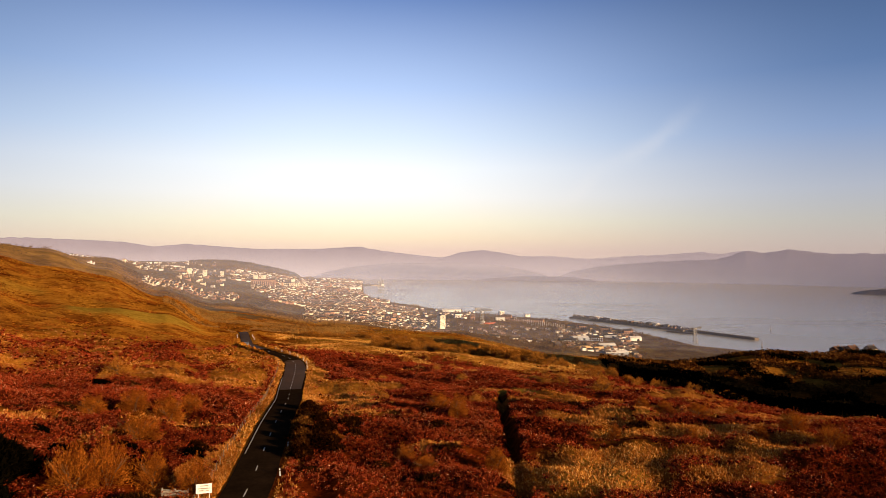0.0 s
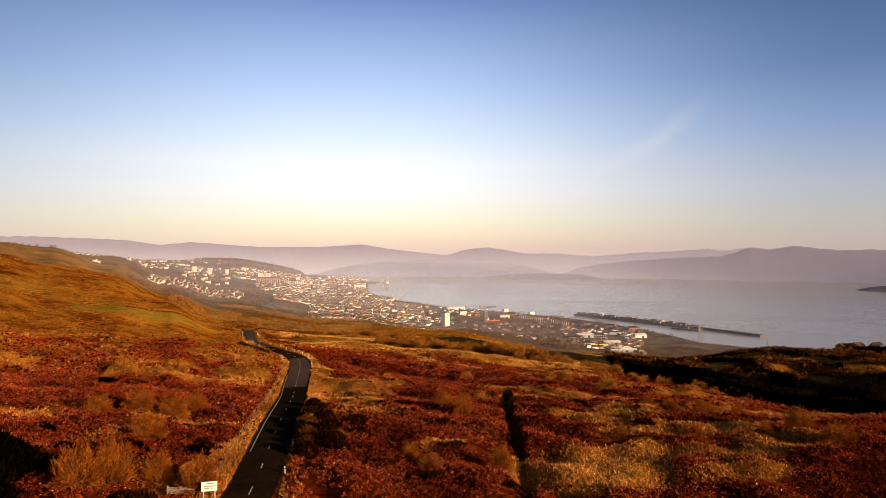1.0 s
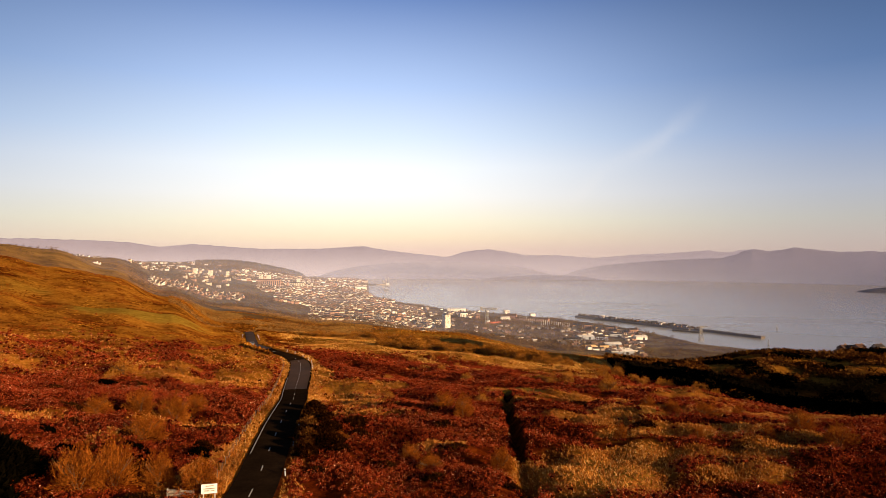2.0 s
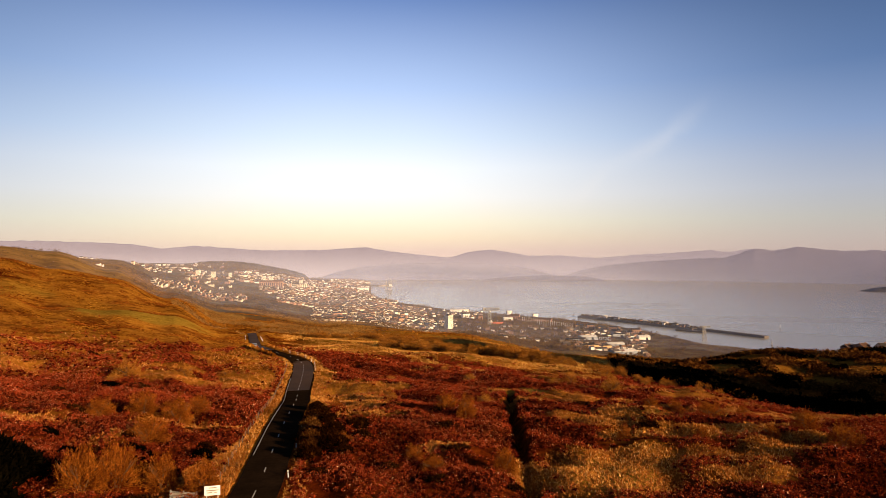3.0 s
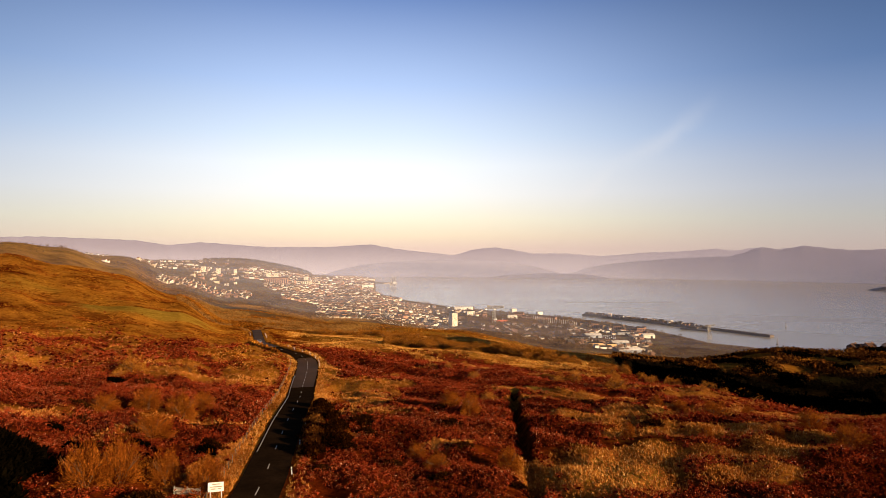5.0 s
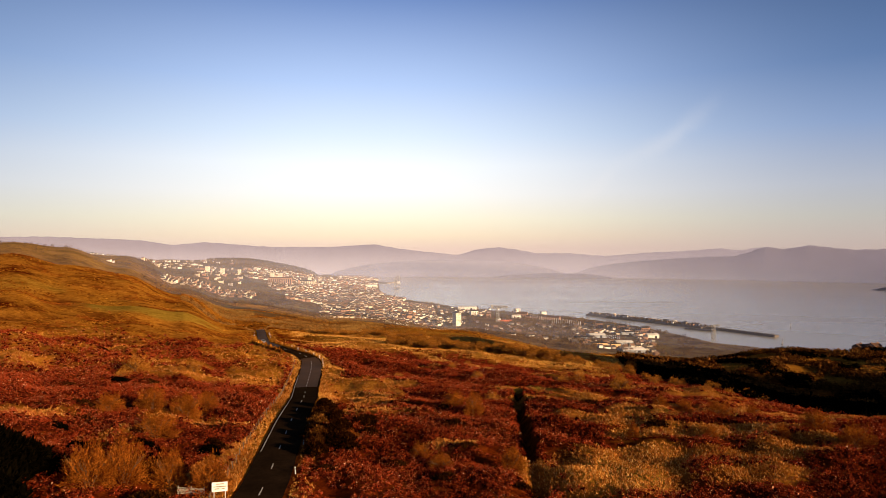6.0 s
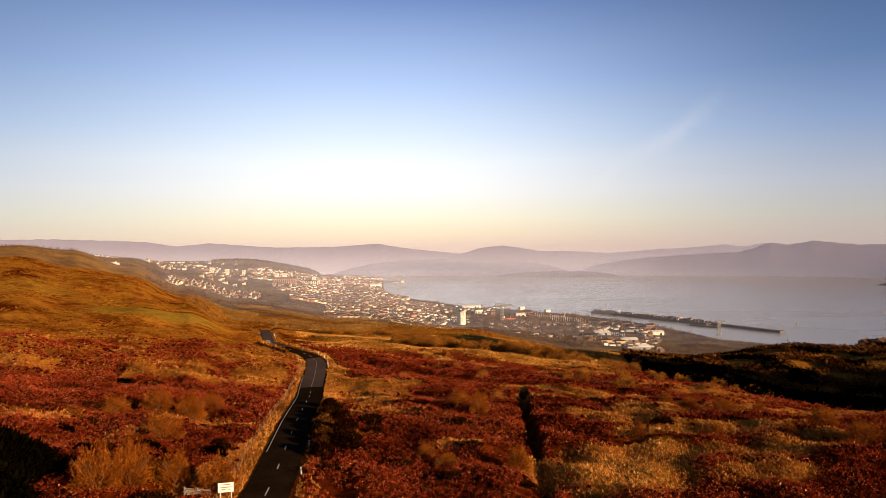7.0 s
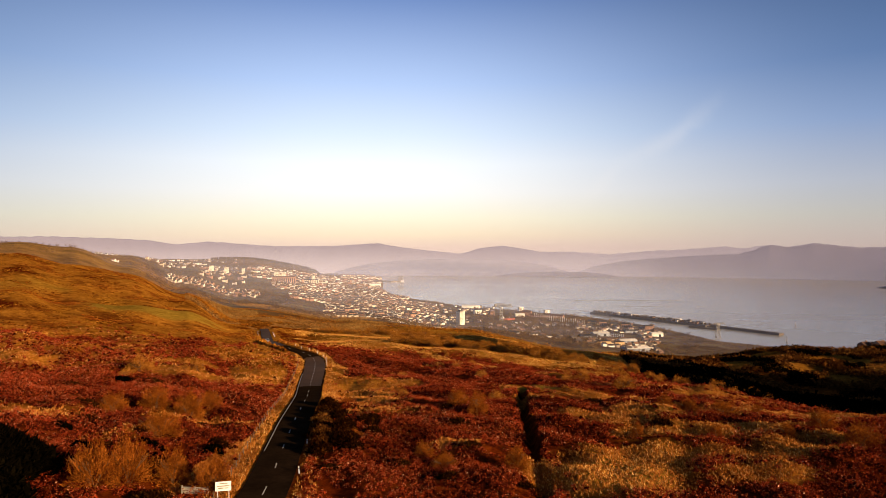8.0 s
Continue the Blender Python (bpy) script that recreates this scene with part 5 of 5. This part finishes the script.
plots = rows_of(-17.5, -6.6, 2750, 3950, 10, 44, 20, 0.46, rt, 10) + rows_of(-26, -13, 2200, 3700, -6, 56, 22, 0.17, rt, 20) + rows_of(-10, -6.4, 3950, 4400, 10, 50, 22, 0.4, rt, 10) + rows_of(-27, -19, 4000, 4500, 4, 70, 26, 0.25, rt, 10)
far_houses("town_centre", "pale mixed buildings of the distant town", plots, far_walls, (3, 3, 3, 2), rt, (8, 20), (4, 9))
plots = rows_of(-4.5, 4.0, 1760, 2140, 25, 44, 26, 0.34, rt, 8) + rows_of(1.8, 11.0, 1220, 1620, 10, 40, 18, 0.4, rt, 8) + [p for p in rows_of(11.0, 18.0, 1130, 1660, 12, 26, 13, 0.5, rt, 8) if math.hypot(p[0] - 348, p[1] - 1385) > 60]
far_houses("dockside_houses", "scattered houses and sheds among dockside trees", plots, far_walls, (2, 4, 2, 2), rt, (5, 13), (2.8, 5))
plots = [(*polar(b, r), rt.uniform(-20, 30)) for b, r in ((-31.9, 960), (-31.7, 965), (-31.5, 958), (-30.9, 950), (-30.4, 955), (-30.2, 950), (-29.6, 2330), (-29.3, 2340), (-28.9, 2360), (-28.5, 2380), (-28.2, 2390), (-28.4, 1500), (-28.2, 1510))]
far_houses("hill_cottages", "white cottages scattered on the far hillside", plots, far_walls, (1, 6, 0, 0), rt, (5, 9), (2.6, 3.6))


# ---- tower blocks ----
def tower_block(wall, w, d, storeys, label):
    h = storeys * 2.75 + 1.5
    ob = thing("tower_block", label, "tower block", Matrix(), "tower blocks")
    part("wall", boxes("wall", [(0, 0, h / 2 - 3, w, d, h + 6)], wall), ob)
    part("roof", boxes("roof", [(0, 0, h + 0.35, w + 0.6, d + 0.6, 0.7), (0, 0, h + 2.0, w * 0.4, d * 0.5, 2.8)], roof_mats[0]), ob)
    pane = boxes("window", [(0, 0, 0, w * 0.09, 0.1, 1.2)], pane_mat)
    side_pane = boxes("window", [(0, 0, 0, 0.1, d * 0.1, 1.2)], pane_mat)
    for s in range(storeys):
        z = 2.0 + s * 2.75
        for px in (-0.36, -0.12, 0.12, 0.36):
            part("window", pane, ob, m=pose(px * w, -d / 2 - 0.03, z))
        for py in (-0.3, 0.0, 0.3):
            part("window", side_pane, ob, m=pose(w / 2 + 0.03, py * d, z))
    return ob


slab = tower_block(weathered("white_concrete", (0.68, 0.6, 0.46), (0.84, 0.77, 0.62), 0.05, 0.5, 0.85), 18, 12, 11, "white concrete tower block above the terraces")
slab.matrix_basis = pose(17.5, 1509.6, ground(17.5, 1509.6), 0, 0, 48)
point = tower_block(weathered("pale_concrete", (0.6, 0.53, 0.42), (0.8, 0.72, 0.58), 0.05, 0.5, 0.85), 17, 15, 10, "pale concrete tower block on the far hill")
for k, (x, y, turn, sc) in enumerate(((-967.4, 2519.3, 20, 1.0), (-1000.9, 2781.1, 12, 1.02), (-962.5, 2889.7, 15, 0.85), (-790, 2816.3, 10, 1.0), (-765, 2850, 10, 1.1), (-682.6, 3082.1, 20, 1.0), (-1040, 3420, 10, 0.6))):
    m = pose(x, y, ground(x, y), 0, 0, turn) @ Matrix.Diagonal((sc, sc, sc, 1))
    if k == 0:
        point.matrix_basis = m
    else:
        c = copy_thing(point, Matrix())
        c.matrix_basis = m


# ---- church spires ----
def spire(x, y, h):
    ob = thing("church_steeple", "dark stone church steeple rising over the roofs", "steeple", pose(x, y, ground(x, y)), "church steeples")
    part("tower", boxes("tower", [(0, 0, h * 0.22, 6, 6, h * 0.6)], wall_mats[2]), ob)
    bm = bmesh.new()
    bmesh.ops.create_cone(bm, cap_ends=True, segments=8, radius1=3.4, radius2=0.15, depth=h * 0.5, matrix=Matrix.Translation((0, 0, h * 0.77)))
    me = bpy.data.meshes.new("spire")
    bm.to_mesh(me)
    bm.free()
    me.materials.append(roof_mats[0])
    part("spire", me, ob)


for b, r, h in ((-9.2, 3100, 46), (-13.4, 2750, 40), (-7.6, 2650, 30), (-5.0, 2250, 20), (-11.3, 2380, 30)):
    spire(*polar(b, r), h)


# ---- sheds, warehouses and flats of the waterfront ----
def shed(name, label, x, y, w, d, h, turn, wall, roof, rise=1.6, bays=0):
    ob = thing(name, label, name.replace("_", " "), pose(x, y, ground(x, y), 0, 0, turn))
    part("wall", mesh_from("wall", *gable_wall(w, d, h, rise), wall), ob)
    part("roof", mesh_from("roof", *gable_roof(w, d, h, rise), roof), ob)
    if bays:
        pane = boxes("window", [(0, 0, 0, w / bays * 0.5, 0.1, h * 0.16)], pane_mat)
        for k in range(bays):
            for lev in range(max(1, int(h / 3.2))):
                part("window", pane, ob, m=pose(-w / 2 + (k + 0.5) * w / bays, -d / 2 - 0.04, 1.8 + lev * 3.0))
    else:
        part("door", boxes("door", [(w * 0.2, -d / 2 - 0.03, h * 0.36, min(5.0, w * 0.2), 0.1, h * 0.72)], pane_mat), ob, "wide dark loading door")
    return ob


light_metal = weathered("pale_sheet_metal", (0.6, 0.57, 0.5), (0.8, 0.77, 0.7), 0.05, 0.6, 0.6, spread=0.1)
blue_metal = weathered("grey_blue_cladding", (0.2, 0.22, 0.25), (0.34, 0.36, 0.4), 0.05, 0.6, 0.6, spread=0.2)
tan_brick = weathered("tan_brick", (0.46, 0.29, 0.14), (0.62, 0.42, 0.22), 0.05, 0.8, 0.9, spread=0.15)
dark_brick = weathered("dark_brick", (0.2, 0.11, 0.075), (0.32, 0.19, 0.13), 0.05, 0.8, 0.9, spread=0.2)
oxide = weathered("red_oxide_hull", (0.42, 0.1, 0.045), (0.58, 0.16, 0.075), 0.05, 0.6, 0.6)

shed("warehouse", "long brown brick warehouse beside the dock", *polar(8.4, 1800), 96, 16, 6.5, -24, dark_brick, roof_mats[1], 3, 12)
shed("warehouse", "brown brick sugar warehouse with a gabled front", *polar(6.6, 1850), 28, 18, 9, -18, dark_brick, roof_mats[1], 5, 6)
for k in range(6):
    b, r = 12.3 + 0.95 * k, 1625 - 12 * k
    shed("apartment_block", "brown brick waterside apartment block", *polar(b, r), 18, 12, 9.5 + 2 * (k % 2), -12 + 8 * (k % 3), dark_brick if k % 2 else tan_brick, roof_mats[0], 3, 4)
shed("office_block", "yellow brick office block with dark windows", *polar(13.2, 1190), 30, 12, 6, 8, tan_brick, roof_mats[0], 1.0, 9)
shed("office_block", "yellow brick office wing beside the car park", *polar(14.6, 1215), 18, 11, 6, 8, tan_brick, roof_mats[0], 1.0, 6)
shed("retail_shed", "long white-roofed retail shed", *polar(16.0, 1150), 44, 22, 5, 14, blue_metal, light_metal, 2.5)
shed("retail_shed", "white metal shed with a low roof", *polar(15.3, 1290), 34, 18, 5.5, 10, blue_metal, light_metal, 2.5)
shed("retail_shed", "large pale waterfront shed", *polar(17.7, 1470), 26, 16, 7, 4, light_metal, light_metal, 2.5)
shed("retail_shed", "grey clad shed by the harbour", *polar(15.6, 1500), 28, 18, 6, 0, blue_metal, roof_mats[0], 2.0)
shed("retail_shed", "grey shed with a pale roof", *polar(13.0, 1400), 36, 20, 7, 12, blue_metal, light_metal, 2.0)
shed("retail_shed", "low dark shed near the road", *polar(12.0, 1330), 34, 20, 6, 12, blue_metal, roof_mats[0], 2.0)
shed("shipyard_shed", "white shipyard shed by the crane", *polar(6.0, 1780), 26, 14, 7, 6, light_metal, light_metal, 3)
shed("shipyard_shed", "tall red-brown shipyard shed", *polar(3.5, 1775), 13, 11, 10, 10, dark_brick, roof_mats[1], 3)
shed("shipyard_shed", "pale long shed at the water's edge", *polar(1.6, 2060), 60, 18, 8, 5, light_metal, light_metal, 2)
shed("white_building", "white building near the shore", *polar(2.2, 1830), 22, 14, 12, 20, wall_mats[1], roof_mats[0], 2, 4)
shed("white_building", "small white building in the dockside trees", *polar(5.4, 1220), 22, 10, 5, 15, wall_mats[1], roof_mats[0], 2, 3)
shed("white_building", "white waterfront block with a flat front", *polar(6.1, 2010), 16, 12, 11, 20, wall_mats[1], light_metal, 1, 3)
shed("white_building", "white waterfront block by the basin", *polar(8.4, 1960), 16, 12, 8, 20, wall_mats[1], light_metal, 1, 3)
shed("town_hall_block", "large red tenement block in the far town", *polar(-15.0, 2640), 90, 24, 22, 8, far_walls[2], roof_mats[1], 5, 12)
shed("shopping_block", "pale block in the far town", *polar(-12.8, 2900), 80, 26, 16, 6, far_walls[0], roof_mats[0], 3, 10)
shed("harbour_shed", "pale roofed shed at the container quay", *polar(-7.3, 3000), 80, 40, 10, 12, light_metal, light_metal, 3)

# red hull in the dry dock
hull = thing("ship", "red-hulled ship with white deckhouse in the dry dock", "ship", pose(*polar(4.9, 1660), 0, 0, 0, 12) @ Matrix.Diagonal((0.75, 0.75, 0.6, 1)))
hull.location.z = ground(*polar(4.9, 1660))
bm = bmesh.new()
ring = [(-26, 0.6), (-24, 3.6), (-10, 4.6), (14, 4.6), (22, 3.0), (28, 0.2)]
lo = [bm.verts.new((x * 0.93, -w * 0.8, 0.4)) for x, w in ring] + [bm.verts.new((x * 0.93, w * 0.8, 0.4)) for x, w in ring[::-1]]
hi = [bm.verts.new((x, -w, 7.0 + 0.0022 * x * x)) for x, w in ring] + [bm.verts.new((x, w, 7.0 + 0.0022 * x * x)) for x, w in ring[::-1]]
bm.faces.new(lo[::-1]), bm.faces.new(hi)
for k in range(12):
    bm.faces.new((lo[k], lo[(k + 1) % 12], hi[(k + 1) % 12], hi[k]))
me = bpy.data.meshes.new("hull")
bm.to_mesh(me)
bm.free()
me.materials.append(oxide)
part("hull", me, hull, "red oxide hull")
part("deckhouse", boxes("deckhouse", [(-17, 0, 10.5, 9, 7, 8), (-17, 0, 15.5, 6, 8, 2.4)], white_paint, 0.2), hull, "white deckhouse")
part("mast", beams("mast", [((-14, 0, 10), (-14, 0, 21), 0.7), ((8, 0, 7), (8, 0, 16), 0.8)], white_paint, 6), hull)


# ---- cranes ----
steel = weathered("grey_painted_steel", (0.2, 0.19, 0.17), (0.36, 0.34, 0.3), 0.1, 1.0, 0.6, 0.2)


def lattice(p, q, w0, w1, n, t):
    """Bars of a braced square mast from p to q."""
    p, q = Vector(p), Vector(q)
    d = (q - p).normalized()
    a = d.cross(Vector((0.0, 1.0, 0.05))).normalized()
    b = d.cross(a)
    bars, prev = [], None
    for k in range(n + 1):
        c, w = p.lerp(q, k / n), (w0 + (w1 - w0) * k / n) / 2
        now = [c + (a * i + b * j) * w for i, j in ((-1, -1), (1, -1), (1, 1), (-1, 1))]
        for i in range(4):
            bars.append((now[i], now[(i + 1) % 4], t * 0.8))
            if prev:
                bars += [(prev[i], now[i], t), (prev[i], now[(i + 1) % 4], t * 0.7)]
        prev = now
    return bars


gx, gy = polar(4.35, 1620)
giant = thing("cantilever_crane", "giant grey hammerhead cantilever crane at the dock", "crane", pose(gx, gy, ground(gx, gy), 0, 0, 8) @ Matrix.Diagonal((0.6, 0.7, 0.95, 1)))
part("tower", beams("tower", lattice((0, 0, -2), (0, 0, 38), 13, 10, 6, 1.3), steel), giant)
part("jib", beams("jib", lattice((-24, 0, 42), (44, 0, 42), 7, 4, 12, 1.1), steel), giant)
part("counterweight", boxes("counterweight", [(-25, 0, 44, 9, 8, 8)], steel, 0.3), giant)
part("cabin", boxes("cabin", [(3, -4, 37, 5, 4, 4)], white_paint, 0.2), giant)
part("turntable", boxes("turntable", [(0, 0, 38.6, 12, 12, 1.6)], steel, 0.3), giant)

rx, ry = polar(-4.75, 3330)
rig = thing("jackup_rig", "tall drilling rig with lattice legs off the quay", "rig", pose(rx, ry, 0))
for px, py in ((-12, -8), (12, -8), (0, 12)):
    part("leg", beams("leg", lattice((px, py, -4), (px, py, 52 + px * 0.6), 5, 5, 7, 1.2), steel), rig)
part("deck", boxes("deck", [(0, 0, 16, 40, 30, 5)], steel, 0.5), rig)
part("deckhouse", boxes("deckhouse", [(9, -8, 24, 14, 10, 10)], white_paint, 0.3), rig, "white accommodation block")
part("derrick", beams("derrick", lattice((-3, 0, 18), (-3, 0, 66), 9, 2, 8, 1.0), steel), rig)

concrete = weathered("quay_concrete", (0.2, 0.16, 0.12), (0.36, 0.3, 0.24), 0.02, 0.4, 0.9)
dark_stone = weathered("wet_stone_quay", (0.07, 0.055, 0.045), (0.16, 0.13, 0.1), 0.02, 0.4, 0.8)


def quay(name, label, a, b, wide, top, mat):
    a, b = Vector((*a, 0)), Vector((*b, 0))
    d = b - a
    ob = thing(name, label, "quay", pose(*((a + b) / 2)[:2], 0, 0, 0, math.degrees(math.atan2(d.y, d.x))))
    n = int(d.length / 25)
    step = d.length / n
    part("wall", boxes("wall", [(0, 0, top / 2 - 3, d.length, wide, top + 6)], mat, 0.4), ob)
    part("parapet", boxes("parapet", [(0, -wide / 2 + 0.6, top + 0.5, d.length - 2, 0.9, 1.0)], mat, 0.1), ob)
    for k in range(n):
        part("fender", boxes("fender", [(-d.length / 2 + (k + 0.5) * step, -wide / 2 - 0.3, top * 0.4 - 1, 1.2, 0.7, top + 2)], dark_stone), ob, "dark timber fender pile")
    return ob


quay("container_quay", "distant flat quay running out to the rig", polar(-7.2, 3820), polar(-5.2, 3700), 80, 3.5, concrete)
quay("harbour_mole", "broad harbour mole with sheds along the basin", (430, 1925), (650, 1606), 46, 4.0, dark_stone)
quay("breakwater", "low dark stone breakwater running into the estuary", (652, 1600), (744, 1446), 17, 4.5, dark_stone)
quay("dolphin_jetty", "low jetty inside the harbour basin", (590, 1590), (640, 1540), 10, 3.0, dark_stone)

rt = random.Random(29)
for k in range(34):
    u = rt.uniform(0.02, 0.98)
    x, y = 430 + 220 * u + rt.uniform(-12, 12), 1925 - 319 * u + rt.uniform(-10, 10)
    sh = shed("quayside_shed", "small quayside shed on the harbour mole", x, y, rt.uniform(7, 16), rt.uniform(6, 9), rt.uniform(3, 6), rt.uniform(-70, -40) + 90 * (k % 2),
              rt.choice((wall_mats[1], wall_mats[3], dark_brick, blue_metal)), rt.choice((light_metal, roof_mats[0], roof_mats[0])), 1.6)
    sh.location.z = 4.0
    tagged(sh, group="sheds on the mole")
n = 460
u = rng.uniform(0, 1, n) ** 1.1
mx, my = 430 + 222 * u + rng.normal(0, 9, n), 1925 - 321 * u + rng.normal(0, 6, n)


def mole_trees():
    s = rng.uniform(2, 7, n)
    a, e = rng.uniform(0, 6.283, (n, 14)), rng.uniform(0, 1, (n, 14))
    p = np.stack([mx[:, None] + 0 * a, my[:, None] + 0 * a, 4.0 + 0 * a], -1)
    q = np.stack([mx[:, None] + np.cos(a) * s[:, None] * 0.45, my[:, None] + np.sin(a) * s[:, None] * 0.45, 4 + s[:, None] * (0.3 + 0.6 * e)], -1)
    w = q + np.stack([-np.sin(a), np.cos(a), 0 * a], -1) * s[:, None, None] * 0.22
    v = np.stack([p, q, w], 2).reshape(-1, 3)
    tagged(new("mole_scrub", mesh_np("mole_scrub", v, np.arange(len(v)).reshape(-1, 3), far_twig_mat)), "dark scrub along the harbour mole", "scrub", kind="stuff")


mole_trees()
for k, (x, y, h) in enumerate(((581.8, 1400, 30),)):
    ob = thing("quay_crane", "rusty lattice quay crane standing in the basin", "crane", pose(x, y, 0), "quay cranes")
    part("tower", beams("tower", lattice((0, 0, -3), (0, 0, h), 8, 5, 5, 0.9), steel), ob)
    part("jib", beams("jib", lattice((-6, 0, h + 1), (14, 0, h + 3), 3, 2, 5, 0.7), steel), ob)
    part("cabin", boxes("cabin", [(0, 0, h + 1, 5, 4, 4)], steel, 0.2), ob)

# beacons and small craft on the water
for b, r, h in ((28.2, 1850, 9), (27.6, 1500, 14), (20.0, 3700, 8)):
    ob = thing("channel_beacon", "dark channel marker standing in the water", "buoy", pose(*polar(b, r), 0), "channel markers")
    part("float", beams("float", [((0, 0, -1), (0, 0, 1.2), 4.0)], dark_stone, 12), ob)
    part("cage", beams("cage", lattice((0, 0, 1), (0, 0, h), 2.2, 0.6, 4, 0.35), steel), ob)
for b, r in ((17.1, 3650), (33.0, 4300)):
    ob = thing("fishing_boat", "small dark boat far out on the estuary", "boat", pose(*polar(b, r), 0, 0, 0, 20), "small boats")
    part("hull", boxes("hull", [(0, 0, 0.6, 18, 5, 3.2)], dark_stone, 0.9), ob)
    part("wheelhouse", boxes("wheelhouse", [(-4, 0, 3.6, 4, 3, 3)], dark_stone, 0.3), ob)

# pale street lamps along the dockside road
lamp_post = thing("street_lamp", "tall pale street lamp beside the docks", "street lamp", Matrix(), "dockside street lamps")
part("pole", beams("pole", [((0, 0, -0.5), (0, 0, 13), 0.75)], light_metal, 6), lamp_post)
part("lamp_head", boxes("lamp_head", [(0.9, 0, 13.1, 2.6, 0.8, 0.4)], light_metal, 0.08), lamp_post)
for k in range(24):
    x, y = polar(7.3 + 0.19 * k, 1760 - 7 * k + 14 * (k % 2))
    m = pose(x, y, ground(x, y), 0, 0, 40 * (k % 3))
    if k == 0:
        lamp_post.matrix_basis = m
    else:
        copy_thing(lamp_post, m)

# parked cars by the retail sheds
paints = []
for name, col in (("white_car_paint", (0.8, 0.8, 0.78)), ("silver_paint", (0.6, 0.6, 0.6)), ("dark_paint", (0.05, 0.05, 0.06)), ("red_paint", (0.4, 0.04, 0.03))):
    m, nt, b = material(name, 0.3, 0.2)
    b.inputs["Base Color"].default_value = (*col, 1)
    paints.append(m)


def parked_car(paint_mat, label):
    ob = thing("parked_car", label, "car", Matrix(), "cars parked by the sheds")
    part("body", boxes("body", [(0, 0, 0.62, 4.2, 1.75, 0.7)], paint_mat, 0.12), ob)
    part("cabin", boxes("cabin", [(-0.2, 0, 1.2, 2.3, 1.5, 0.6)], pane_mat, 0.18), ob)
    for x in (-1.3, 1.3):
        for s in (-1, 1):
            part("wheel", beams("wheel", [((x, s * 0.7, 0.32), (x, s * 0.88, 0.32), 0.62)], black_paint, 8), ob)
    return ob


lot = [parked_car(paints[0], "white car in the car park"), parked_car(paints[1], "silver car in the car park"), parked_car(paints[2], "dark car in the car park"), parked_car(paints[3], "red car in the car park")]
seen = set()
for i in range(5):
    for j in range(14):
        k = rt.choices(range(4), (6, 3, 2, 1))[0]
        if rt.random() < 0.2:
            continue
        x, y = polar(12.9 + j * 0.16, 1395 + i * 13 + 0.6 * j)
        m = pose(x, y, ground(x, y), 0, 0, 80 + rt.uniform(-3, 3))
        if k not in seen:
            seen.add(k)
            lot[k].matrix_basis = m
        else:
            c = copy_thing(lot[k], Matrix())
            c.matrix_basis = m

# small graveyard in the valley field
stone_mesh = boxes("headstone", [(0, 0, 0.6, 0.9, 0.25, 1.5)], weathered("headstone_stone", (0.18, 0.15, 0.11), (0.38, 0.33, 0.26), 0.5, 4, spread=0.3), 0.08)
for i in range(9):
    for j in range(12):
        if rt.random() < 0.3:
            continue
        x, y = -210 + j * 6.5 + rt.uniform(-1, 1), 625 + i * 14 + rt.uniform(-1.5, 1.5)
        ob = tagged(new("headstone", stone_mesh), "weathered pale headstone in the valley graveyard", "headstone", "headstones")
        ob.matrix_world = pose(x, y, ground(x, y), 0, rt.uniform(-4, 4), rt.uniform(-8, 8))

# roofs that show over the shoulder of the hill
for b, r, turn, k in ((32.7, 545, 30, 4), (33.3, 550, 15, 4), (33.7, 546, 20, 4), (34.9, 548, 10, 0)):
    put(k, *polar(b, r), turn, 0.7)
